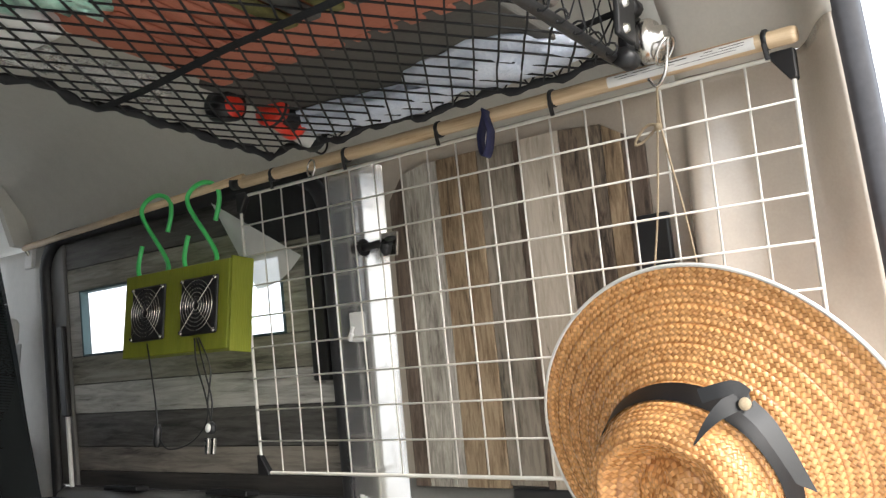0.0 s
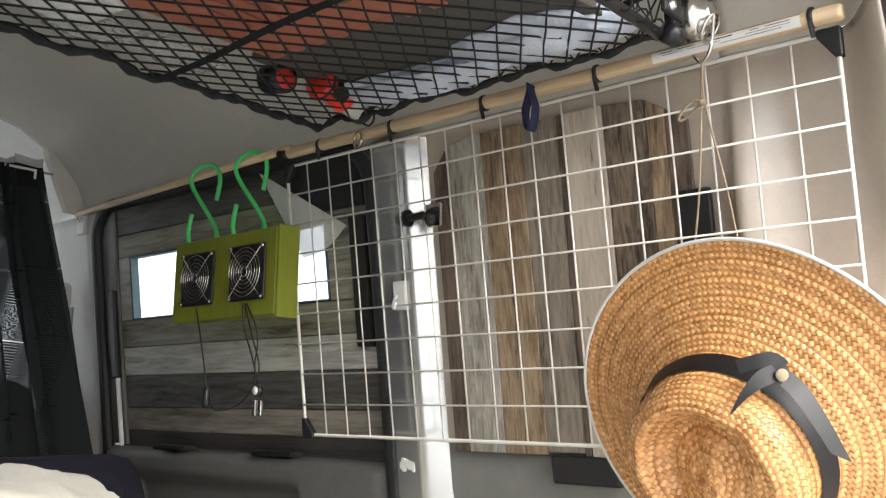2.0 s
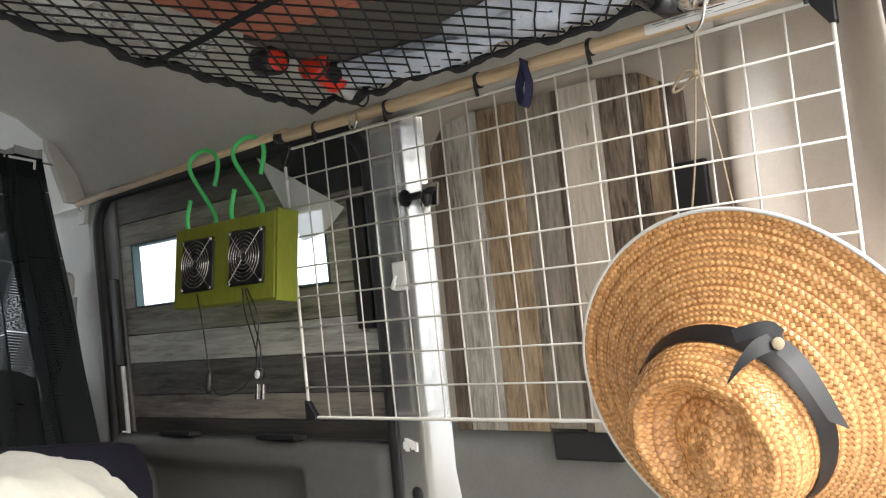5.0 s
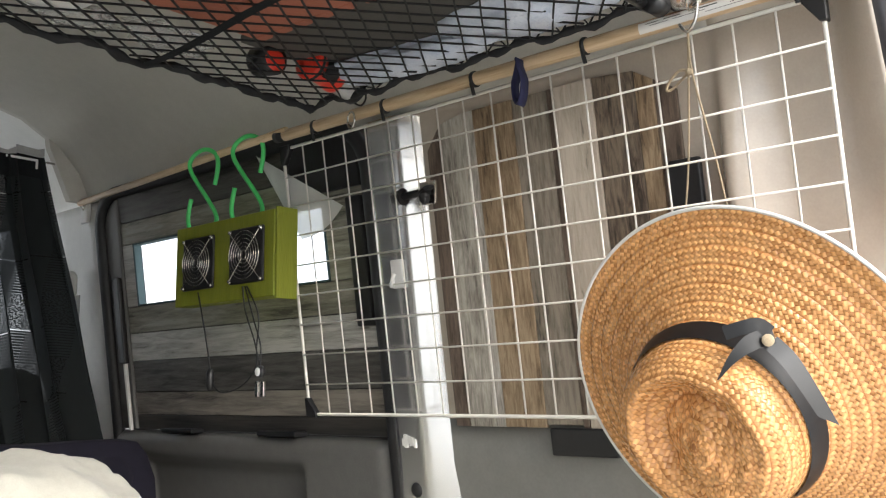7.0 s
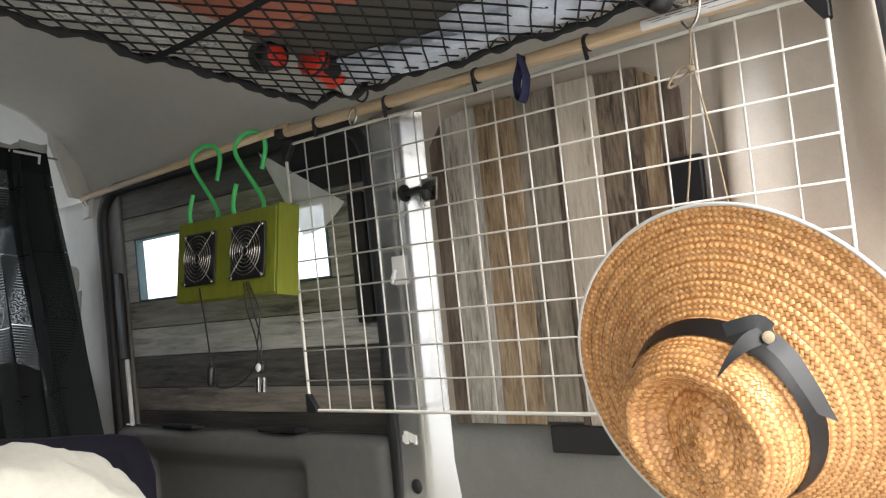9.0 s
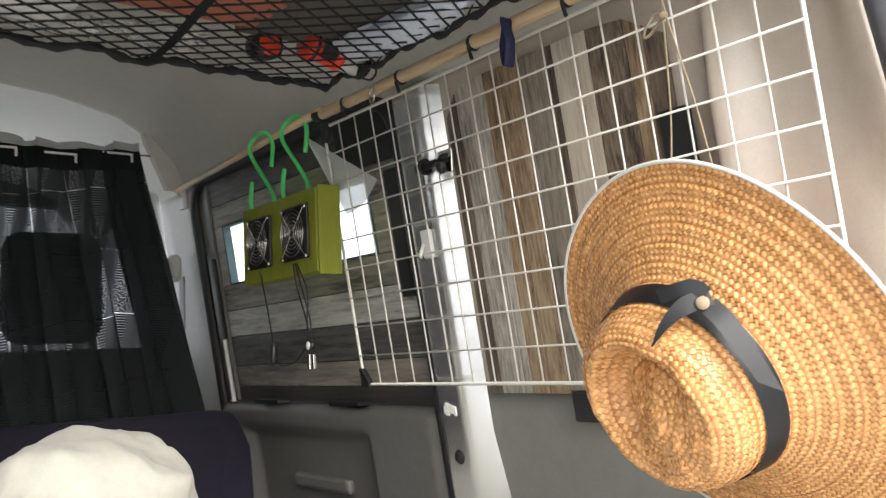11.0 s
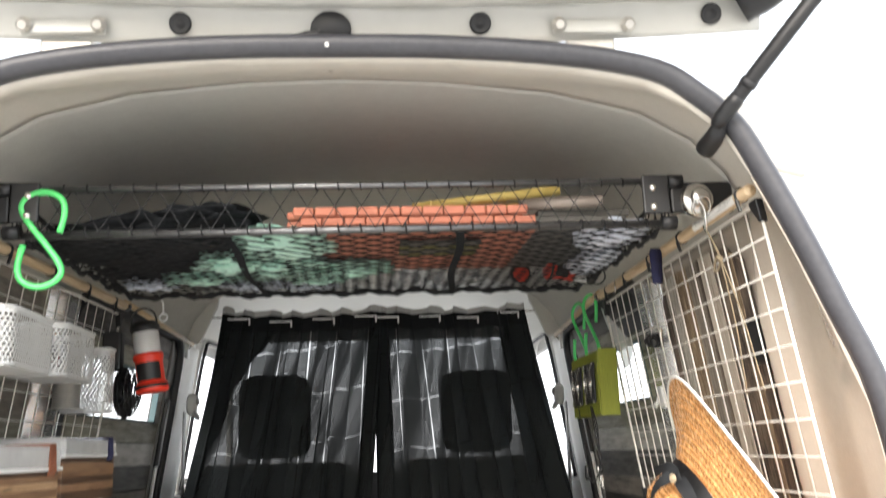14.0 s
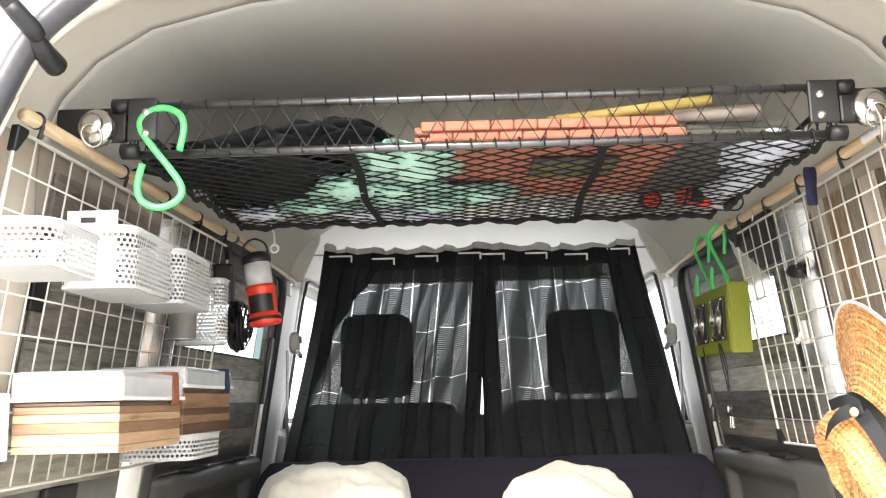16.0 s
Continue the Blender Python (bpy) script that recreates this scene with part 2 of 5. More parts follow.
def curtain_mat():
    """Dark sheer curtain with a woven check of thinner bands that let daylight through."""
    m = bpy.data.materials.new("curtain_cloth")
    m.use_nodes = True
    n, l = m.node_tree.nodes, m.node_tree.links
    b = n["Principled BSDF"]
    b.inputs["Base Color"].default_value = (0.015, 0.018, 0.019, 1)
    b.inputs["Specular IOR Level"].default_value = 0.2
    b.inputs["Roughness"].default_value = 0.9
    uv = n.new("ShaderNodeUVMap")
    uv.uv_map = "UVMap"
    sp = n.new("ShaderNodeSeparateXYZ")
    l.new(uv.outputs[0], sp.inputs[0])

    def op(kind, a, bb=None, c=None):
        k = n.new("ShaderNodeMath")
        k.operation = kind
        for i, v in enumerate((a, bb, c)):
            if v is None:
                continue
            if isinstance(v, (int, float)):
                k.inputs[i].default_value = v
            else:
                l.new(v, k.inputs[i])
        return k.outputs[0]
    u, v = sp.outputs[0], sp.outputs[1]

    def band(x, period, lo, hi, shift=0.0):
        f = op("FRACT", op("ADD", op("DIVIDE", x, period), shift))
        return op("MULTIPLY", op("GREATER_THAN", f, lo), op("LESS_THAN", f, hi))
    lines = op("MAXIMUM", band(u, 0.118, 0.0, 0.022), band(v, 0.135, 0.0, 0.018))
    thin = op("MULTIPLY", band(v, 0.0054, 0.0, 0.34), band(v, 0.135, 0.0, 0.5))
    tuft = n.new("ShaderNodeTexNoise")
    tuft.inputs["Scale"].default_value, tuft.inputs["Detail"].default_value = 360, 2
    l.new(uv.outputs[0], tuft.inputs[0])
    speck = op("MULTIPLY", op("GREATER_THAN", tuft.outputs[0], 0.51), band(v, 0.135, 0.5, 1.0))
    # fold shade painted into the sheerness: noise bands across the width dim the cloth
    fold_shade = n.new("ShaderNodeTexNoise")
    fold_shade.noise_dimensions = "1D"
    fold_shade.inputs["Scale"].default_value, fold_shade.inputs["Detail"].default_value = 15, 2
    l.new(op("ADD", u, op("MULTIPLY", v, 0.26)), fold_shade.inputs["W"])
    loose = op("MINIMUM", 1.0, op("MAXIMUM", 0.06, op("MULTIPLY", op("SUBTRACT", fold_shade.outputs[0], 0.43), 6.0)))
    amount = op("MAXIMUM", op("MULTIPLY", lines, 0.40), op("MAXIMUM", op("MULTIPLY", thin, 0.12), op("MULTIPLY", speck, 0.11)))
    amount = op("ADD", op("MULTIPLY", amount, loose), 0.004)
    tr = n.new("ShaderNodeBsdfTransparent")
    mx = n.new("ShaderNodeMixShader")
    l.new(amount, mx.inputs[0])
    l.new(b.outputs[0], mx.inputs[1])
    l.new(tr.outputs[0], mx.inputs[2])
    l.new(mx.outputs[0], n["Material Output"].inputs[0])
    return m


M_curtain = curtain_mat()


# ---- builders ----
def part(name, bm, material, parent=None, label="", smooth=False, kind=""):
    me = bpy.data.meshes.new(name)
    bmesh.ops.recalc_face_normals(bm, faces=bm.faces)
    bm.to_mesh(me)
    bm.free()
    me.materials.append(material)
    if smooth:
        for p in me.polygons:
            p.use_smooth = True
    ob = new(name, me)
    if parent is not None:
        ob.parent = parent
    if label or kind:
        tagged(ob, label, kind=kind)
    return ob


def thing(name, label, category, group="", kind="", at=None):
    ob = new(name)
    ob.empty_display_size = 0.05
    if at is not None:
        ob.matrix_basis = at
    return tagged(ob, label, category, group, kind)


def box(x0, x1, y0, y1, z0, z1, bevel=0.0, m=None, bm=None):
    own = bmesh.new()
    bmesh.ops.create_cube(own, size=1.0)
    bmesh.ops.transform(own, matrix=Matrix.LocRotScale(((x0 + x1) / 2, (y0 + y1) / 2, (z0 + z1) / 2), None, (abs(x1 - x0), abs(y1 - y0), abs(z1 - z0))), verts=own.verts)
    if bevel:
        bmesh.ops.bevel(own, geom=list(own.edges), offset=bevel, segments=2, affect="EDGES", profile=0.5)
    if m is not None:
        bmesh.ops.transform(own, matrix=m, verts=own.verts)
    return own if bm is None else merge(bm, own)


def thick_bm(bm, t):
    bmesh.ops.recalc_face_normals(bm, faces=bm.faces)
    bmesh.ops.solidify(bm, geom=bm.faces[:], thickness=t)
    return bm


def merge(bm, other):
    me = bpy.data.meshes.new("tmp")
    other.to_mesh(me)
    other.free()
    bm.from_mesh(me)
    bpy.data.meshes.remove(me)
    return bm


def tube(pts, r, seg=8, bm=None, closed=False, cap=True):
    """A round rod along the points; r is one radius or one per point."""
    bm = bmesh.new() if bm is None else bm
    pts = [Vector(p) for p in pts]
    n = len(pts)
    rs = r if isinstance(r, (list, tuple)) else [r] * n
    rings, up = [], None
    for i, p in enumerate(pts):
        a = pts[(i - 1) % n] if (i > 0 or closed) else p
        c = pts[(i + 1) % n] if (i < n - 1 or closed) else p
        d = (c - a).normalized()
        if up is None:
            up = d.orthogonal().normalized()
        up = (up - d * up.dot(d))
        up = up.normalized() if up.length > 1e-6 else d.orthogonal().normalized()
        side = d.cross(up)
        rings.append([bm.verts.new(p + rs[i] * (math.cos(2 * math.pi * k / seg) * up + math.sin(2 * math.pi * k / seg) * side)) for k in range(seg)])
    for i in range(n if closed else n - 1):
        a, b = rings[i], rings[(i + 1) % n]
        for k in range(seg):
            bm.faces.new((a[k], a[(k + 1) % seg], b[(k + 1) % seg], b[k]))
    if cap and not closed:
        bm.faces.new(rings[0][::-1])
        bm.faces.new(rings[-1])
    return bm


def lathe(profile, seg=32, m=None, bm=None):
    """Turns (radius, height) pairs round the z axis."""
    bm = bmesh.new() if bm is None else bm
    rings = []
    for r, h in profile:
        if r < 1e-5:
            rings.append([bm.verts.new((0, 0, h))])
        else:
            rings.append([bm.verts.new((r * math.cos(2 * math.pi * k / seg), r * math.sin(2 * math.pi * k / seg), h)) for k in range(seg)])
    for a, b in zip(rings, rings[1:]):
        for k in range(seg):
            f = [a[k % len(a)], a[(k + 1) % len(a)], b[(k + 1) % len(b)], b[k % len(b)]]
            f = [v for i, v in enumerate(f) if v not in f[:i]]
            if len(f) > 2:
                bm.faces.new(f)
    if m is not None:
        bmesh.ops.transform(bm, matrix=m, verts=bm.verts)
    return bm


def sheet(nu, nv, fn, bm=None, uv=None):
    """A grid surface: fn(u, v) gives each point, u and v from 0 to 1."""
    bm = bmesh.new() if bm is None else bm
    vs = [[bm.verts.new(fn(i / nu, j / nv)) for j in range(nv + 1)] for i in range(nu + 1)]
    lay = bm.loops.layers.uv.new("UVMap") if uv else None
    for i in range(nu):
        for j in range(nv):
            f = bm.faces.new((vs[i][j], vs[i + 1][j], vs[i + 1][j + 1], vs[i][j + 1]))
            if uv:
                for lp, (a, b) in zip(f.loops, ((i, j), (i + 1, j), (i + 1, j + 1), (i, j + 1))):
                    lp[lay].uv = uv(a / nu, b / nv)
    return bm


def thick(ob, t, offset=1.0):
    md = ob.modifiers.new("thickness", "SOLIDIFY")
    md.thickness, md.offset = t, offset
    return ob


def smooth_by(ob, angle=35):
    for p in ob.data.polygons:
        p.use_smooth = True
    bm = bmesh.new()
    bm.from_mesh(ob.data)
    for e in bm.edges:
        if len(e.link_faces) == 2 and e.calc_face_angle(0) > radians(angle):
            e.smooth = False
    bm.to_mesh(ob.data)
    bm.free()
    return ob


def curve_pts(pts, n=8):
    """A smooth line through the points."""
    pts = [Vector(p) for p in pts]
    ext = [2 * pts[0] - pts[1], *pts, 2 * pts[-1] - pts[-2]]
    out = []
    for i in range(1, len(ext) - 2):
        p0, p1, p2, p3 = ext[i - 1:i + 3]
        for k in range(n):
            t = k / n
            out.append(0.5 * (2 * p1 + (p2 - p0) * t + (2 * p0 - 5 * p1 + 4 * p2 - p3) * t * t + (3 * p1 - p0 - 3 * p2 + p3) * t ** 3))
    out.append(pts[-1])
    return out


def blob(rx, ry, rz, at, seed, rough=0.25, seg=28, power=1.0, freq=1.0):
    """A soft heap of cloth: a squashed ball with folds."""
    bm = bmesh.new()
    bmesh.ops.create_icosphere(bm, subdivisions=4, radius=1.0)
    for v in bm.verts:
        p = v.co.copy()
        f = 1 + rough * noise.noise(p * 1.6 * freq + Vector((seed, 0, 0))) + rough * 0.5 * noise.noise(p * 4.0 * freq + Vector((0, seed, 0)))
        s = Vector([math.copysign(abs(c) ** power, c) for c in p])
        v.co = Vector((s.x * rx * f, s.y * ry * f, s.z * rz * f)) + Vector(at)
    return bm


# the slanting side walls: x at a height
SLOPE = 0.1441


def side_x(z, off=0.0):
    """x of the plane of the wire grid, moved outwards by off."""
    return 0.586 + (1.022 - z) * SLOPE + off


def at_side(side, x, y):
    """x on either side of the van: the left wall runs in a little towards the front."""
    return x if side > 0 else -x + 0.02 + 0.045 * y

# ---- setting: van body ----
OPEN = [(.740, 0), (.730, .30), (.716, .50), (.684, .731), (.641, .850), (.601, .950), (.558, 1.044), (.527, 1.101), (.479, 1.147), (.424, 1.181), (.312, 1.202), (.160, 1.214), (0, 1.216)]
CABIN = [(.765, 0), (.757, .30), (side_x(.5, .05), .50), (side_x(.736, .05), .736), (side_x(.857, .05), .857), (side_x(.96, .05), .96), (side_x(1.045, .05), 1.045), (.603, 1.11), (.552, 1.165), (.472, 1.212), (.33, 1.247), (.16, 1.265), (0, 1.271)]


def inner(y, s):
    """The inside of the shell at length y; s runs over the profile's points, 0 at the floor, 12 at the roof's middle."""
    w = min(1.0, max(0.0, (s - 7) / 4))
    w = w * w * (3 - 2 * w)
    y0, run = -.05 + .03 * w, .06 + .11 * w
    k = min(1.0, max(0.0, (y - y0) / run))
    k = (1 - .7 * w) * k * k * (3 - 2 * k) + .7 * w * k
    i = min(11, int(s))
    f = s - i
    a = Vector(OPEN[i]).lerp(Vector(OPEN[i + 1]), f)
    b = Vector(CABIN[i]).lerp(Vector(CABIN[i + 1]), f)
    p = a.lerp(b, k)
    if s < 6.5:
        p.x -= .030 * math.exp(-((y - .134) / (.013 if y > .134 else .040)) ** 2) * min(1, max(0, (6.2 - s) / 2))
    return p


def shell(name, y0, y1, s0, s1, side, material, ny=24, ns=24):
    def fn(u, v):
        y = y0 + (y1 - y0) * u
        p = inner(y, s0 + (s1 - s0) * v)
        return (at_side(side, p.x, y), y, p.y)
    ob = part(name, sheet(ny, ns, fn), material, smooth=True)
    me = ob.data
    want = Vector((-side, 0, 0)) if s1 < 8 else Vector((0, 0, -1))
    mid = me.polygons[len(me.polygons) // 2]
    if mid.normal.dot(want) < 0:
        me.flip_normals()
    thick(ob, 0.03, -1.0)
    return ob


RIM = .15


def roof_part(name, ya, yb, ny, material, label, wide=0.0, rise=0.0):
    def fn(u, v):
        y = ya + (yb - ya) * u
        q = v * 2
        p = inner(y, 6 + 6 * (q if q <= 1 else 2 - q))
        x = p.x + wide * min(1, p.x / .4)
        if q > 1:
            x = -x + (.02 + .045 * y) * min(1, p.x / .63)
        return (x, y, p.y + rise)
    ob = part(name, sheet(ny, 48, fn), material, smooth=True)
    if ob.data.polygons[len(ob.data.polygons) // 2 + 24].normal.z > 0:
        ob.data.flip_normals()
    thick(ob, .03, -1.0)
    return tagged(ob, label, "ceiling", kind="structure")


roof_part("ceiling_rim", -.05, RIM, 12, M_rim_lit, "beige moulded rim of the headliner at the tailgate, colour lightened as lit")
roof_part("ceiling", RIM, 1.668, 90, M_liner, "grey-beige moulded headliner of a small van")
roof_part("ceiling_cab", 1.660, 2.77, 24, M_cabliner_lit, "pale cream headliner over the front seats, lightened for windscreen light", .05, .012)
for side, nm in ((1, "right"), (-1, "left")):
    tagged(shell("wall_rear_" + nm, -.05, .748, 2.3, 6, side, M_trim, 200), "beige moulded side trim beside the tailgate opening", "wall", kind="structure")
    tagged(shell("wall_lower_" + nm, -.05, .748, 0, 2.3, side, M_lower, 12, 8), "grey lower side trim of the cargo space", "wall", kind="structure")
    tagged(shell("wall_pillar_" + nm, 1.612, 1.835, 0, 6, side, M_pillar, 4), "grey plastic door pillar trim", "wall", kind="structure")
    tagged(shell("wall_cab_" + nm, 1.835, 2.75, 0, 2.35, side, M_grey, 4), "grey cab door trim below its window", "wall", kind="structure")
tagged(part("floor", box(-.8, .8, -.09, 2.85, -.03, 0), M_grey), "grey vinyl cargo floor", "floor", kind="structure")
tagged(part("wall_header", box(-.8, .8, 2.70, 2.76, 1.17, 1.40, .01), M_grey), "grey sun visor panel above the windscreen", "wall", kind="structure")
tagged(part("wall_front", box(-.8, .8, 2.78, 2.84, 0, .62), M_black), "dark dashboard and bulkhead below the windscreen", "wall", kind="structure")
gr = sheet(40, 40, lambda u, v: (-200 + 400 * u, -200 + 400 * v, -.65 + .01 * noise.noise(Vector((u * 60, v * 60, 0)))))
tagged(part("ground", gr, M_ground), "pale grey asphalt yard", "ground", kind="structure")

for side, nm in ((1, "right"), (-1, "left")):
    cw = thing("window_cab_" + nm, "cab door window in a pale grey frame", "window", kind="structure")
    rim = [Vector((at_side(side, side_x(z, .075), y), y, z)) for y, z in ((1.915, .60), (1.915, .84), (1.918, .98), (1.935, 1.05), (1.98, 1.085), (2.30, 1.085), (2.52, .93), (2.70, .62), (2.2, .60))]
    part("window_frame", tube(curve_pts(rim, 5) + [rim[0]], .014, 8), M_pillar, cw, "pale grey door frame", smooth=True)
    part("inner_seal", tube([p + Vector((-side * .018, .012, 0)) for p in curve_pts(rim[:6], 5)], .006, 6), M_rubber, cw, "black rubber seal", smooth=True)
    glass = part("pane", sheet(1, 1, lambda u, v: (at_side(side, side_x(.62 + .44 * v, .08), 1.86), 1.85 + (.80 - .35 * v) * u, .62 + .44 * v)), M_pane, cw, "clear window pane")
    glass.visible_shadow = False

for side, nm in ((1, "right"), (-1, "left")):
    hoop = bmesh.new()
    faces = []
    for y in (1.652, 1.672):
        faces.append([hoop.verts.new((side * x + .045, y, z)) for x, z in ((.485, 1.31), (.485, 1.175), (.489, 1.155), (.497, 1.14), (.54, 1.045), (.70, 1.045), (.70, 1.31))])
    hoop.faces.new(faces[0])
    hoop.faces.new(faces[1][::-1])
    for k in range(7):
        hoop.faces.new((faces[0][k], faces[0][(k + 1) % 7], faces[1][(k + 1) % 7], faces[1][k]))
    tagged(part("wall_hoop_" + nm, hoop, M_liner), "grey-beige headliner corner of the roof hoop", "wall", kind="structure")

# rubber seal of the tailgate opening
ring = [Vector((x + .010 * (x > .3), -.060, z + .014)) for x, z in OPEN] + [Vector((-x + .012 * min(1, x / .6) - .006 * (x > .3), -.060, z + .014)) for x, z in OPEN[-2::-1]]
ring = curve_pts(ring, 4)
seal = bmesh.new()
rings = []
for i, p in enumerate(ring):
    a, c = ring[max(0, i - 1)], ring[min(len(ring) - 1, i + 1)]
    d = (c - a).normalized()
    out = Vector((d.z, 0, -d.x))
    if out.dot(Vector((p.x, 0, p.z - .6))) < 0:
        out = -out
    rings.append([seal.verts.new(p + out * o + Vector((0, yy, 0))) for o, yy in ((-.013, .012), (-.014, .0), (-.008, -.012), (.004, -.016), (.012, -.010), (.015, .012))])
for a, b in zip(rings, rings[1:]):
    for k in range(6):
        seal.faces.new((a[k], a[(k + 1) % 6], b[(k + 1) % 6], b[k]))
tagged(part("tailgate_seal", seal, M_seal_veiled, smooth=True), "black rubber weather strip round the tailgate opening", "seal", kind="structure")

# ---- side doors and quarter panels, built for one side and mirrored ----
PLANK = {
    "pale": wood("plank_pale", (.27, .265, .24), (.50, .49, .46), (10, 1, 10), .6, 11, .06, .5),
    "grey": wood("plank_grey", (.17, .16, .125), (.34, .33, .27), (10, 1, 10), .6, 11, .08, .5),
    "dark": wood("plank_dark", (.045, .042, .038), (.115, .11, .10), (10, 1, 10), .6, 11, .08, .5),
    "black": wood("plank_black", (.012, .012, .012), (.05, .045, .04), (22, 1, 22), .5, 7, .05),
    "worn": wood("plank_worn", (.12, .105, .09), (.25, .225, .19), (10, 1, 10), .6, 11, .06, .5),
    "v_grey": wood("plank_upright_grey", (.20, .18, .15), (.46, .43, .37), (24, 24, 1), .6, 7, .06),
    "v_tan": wood("plank_upright_tan", (.17, .115, .065), (.36, .27, .17), (24, 24, 1), .6, 7, .06),
    "v_mid": wood("plank_upright_mid", (.14, .12, .09), (.28, .24, .19), (24, 24, 1), .6, 7, .06),
    "v_white": wood("plank_upright_white", (.40, .345, .275), (.53, .47, .39), (24, 24, 1), .6, 7, .04),
    "v_pale": wood("plank_upright_pale", (.24, .22, .19), (.46, .43, .38), (24, 24, 1), .6, 7, .05),
    "v_brown": wood("plank_upright_brown", (.06, .042, .03), (.16, .12, .09), (24, 24, 1), .6, 7, .05, .6),
    "v_dark": wood("plank_upright_dark", (.040, .028, .020), (.20, .155, .11), (20, 20, 1.6), .6, 9, .04, .9),
}


def slab(side, y0, y1, z0, z1, off, t, bevel=.0012):
    """A board lying on the slanting wall; off: how far outside the grid's plane its face is."""
    m = Matrix(((1, 0, -SLOPE, 0), (0, 1, 0, 0), (0, 0, 1, 0), (0, 0, 0, 1)))
    b = box(0, t, y0, y1, z0, z1, bevel)
    bmesh.ops.transform(b, matrix=Matrix.Translation((.586 + 1.022 * SLOPE + off, 0, 0)) @ m, verts=b.verts)
    if side < 0:
        for v in b.verts:
            v.co.x = at_side(side, v.co.x, v.co.y)
        bmesh.ops.reverse_faces(b, faces=b.faces)
    return b


def wall_pt(side, y, z, off):
    return Vector((at_side(side, side_x(z, off), y), y, z))


def loop_on_wall(side, y0, y1, z0, z1, r, off, n=6):
    """A rounded loop on the slanting wall."""
    pts = []
    for cy, cz, a0 in ((y1 - r, z1 - r, 0), (y0 + r, z1 - r, 90), (y0 + r, z0 + r, 180), (y1 - r, z0 + r, 270)):
        for k in range(n + 1):
            a = radians(a0 + 90 * k / n)
            pts.append(wall_pt(side, cy + r * math.cos(a), cz + r * math.sin(a), off))
    return pts


for side, nm in ((1, "right"), (-1, "left")):
    door = thing("door_" + ("1" if side > 0 else "2"), "closed sliding door lined with weathered wood planks round a small window", "sliding door", kind="structure")
    # lower trim with a pocket
    def mould(u, v, side=side):
        y, z = .757 + .851 * u, .02 + .517 * v
        end = min(1, max(0, (y - .757) / .035))
        top = min(1, max(0, (.537 - z) / .022))
        def step(a, lo, hi):
            k = min(1, max(0, (a - lo) / (hi - lo)))
            return k * k * (3 - 2 * k)
        pocket = step(y, .972, .995) * (1 - step(y, 1.50, 1.53)) * (1 - step(z, .462, .494))
        return wall_pt(side, y, z, .036 + .026 * (1 - end) ** 2 + .02 * (1 - top) ** 2 + .030 * pocket)
    part("door_trim", thick_bm(sheet(110, 70, mould), .004), M_doortrim, door, "grey moulded lower door trim with a long pocket", smooth=True)
    part("door_pull", slab(side, 1.10, 1.32, .36, .39, .048, .02, .008), M_doortrim, door)
    for y0 in (.98, 1.30):
        part("clip", slab(side, y0, y0 + .11, .535, .544, .028, .03, .002), M_black, door, "black plastic clip")
    rows = [(.538, .570, "black"), (.570, .618, "worn"), (.618, .685, "dark"), (.685, .745, "pale"), (.745, .802, "grey"), (.937, .985, "grey"), (.985, 1.064, "dark")]
    for z0, z1, tone in rows:
        part("plank", slab(side, .760, 1.545, z0 + .0007, z1 - .0007, .058, .007), PLANK[tone], door)
    part("plank", slab(side, 1.500, 1.545, .8027, .9363, .058, .007), PLANK["pale"], door)
    part("plank", slab(side, .760, .878, .8027, .9363, .058, .007), PLANK["grey"], door)
    part("backing", slab(side, .760, .878, .535, 1.080, .066, .012, 0), M_black, door)
    part("backing", slab(side, 1.500, 1.600, .535, 1.080, .066, .012, 0), M_black, door)
    part("backing", slab(side, .879, 1.499, .535, .802, .066, .012, 0), M_black, door)
    part("backing", slab(side, .879, 1.499, .937, 1.080, .066, .012, 0), M_black, door)
    wf = bmesh.new()
    for a in ((.878, .882, .8023, .9367), (1.494, 1.500, .8023, .9367), (.878, 1.500, .8023, .8055), (.878, 1.500, .9335, .9367)):
        merge(wf, slab(side, *a, .056, .016, 0))
    part("window_edge", wf, mat("teal_foam", (.07, .12, .13), None, 200, .7), door, "teal foam edge of the window cut-out")
    pane = part("pane", slab(side, .882, 1.494, .805, .934, .072, .003, 0), M_pane, door, "clear window pane")
    pane.visible_shadow = False
    part("door_frame", slab(side, 1.546, 1.604, .540, 1.045, .052, .012, .003), M_doortrim, door, "dark grey painted door frame")
    part("dark_strip", slab(side, 1.548, 1.572, .68, .868, .040, .012, .003), M_black, door, "black rubber strip")
    part("dark_strip", slab(side, .775, .812, .72, .935, .046, .014, .003), M_black, door, "black rubber strip")
    rub = tube(loop_on_wall(side, .750, 1.612, .0, 1.052, .08, .048), .014, 8, closed=True)
    part("door_seal", rub, M_rubber, door, "black rubber door seal", smooth=True)
    gl = tube([wall_pt(side, 1.553, .537, .044), wall_pt(side, 1.553, .68, .044)], .005, 8)
    part("edge_light", gl, M_white, door, "pale slit of the door edge")

    # painted pillar between the door and the quarter window
    def pill(u, v, side=side):
        z = 1.035 * u
        w = .010 * (1 - u)
        if v < .3:
            y, off = .738 + w - (.738 - .668) * v / .3, .036 - .016 * min(1, v / .1)
        else:
            y, off = .668 + w, .020
            for q in range(12):
                k = (q + .5) / 12 * (v - .3) / .7
                turn = radians(40 * min(1, k / .28) ** 1.5 + 16 * k)
                ds = .072 * (v - .3) / .7 / 12
                y, off = y - ds * math.cos(turn), off + ds * math.sin(turn)
        return wall_pt(side, y, z, off)
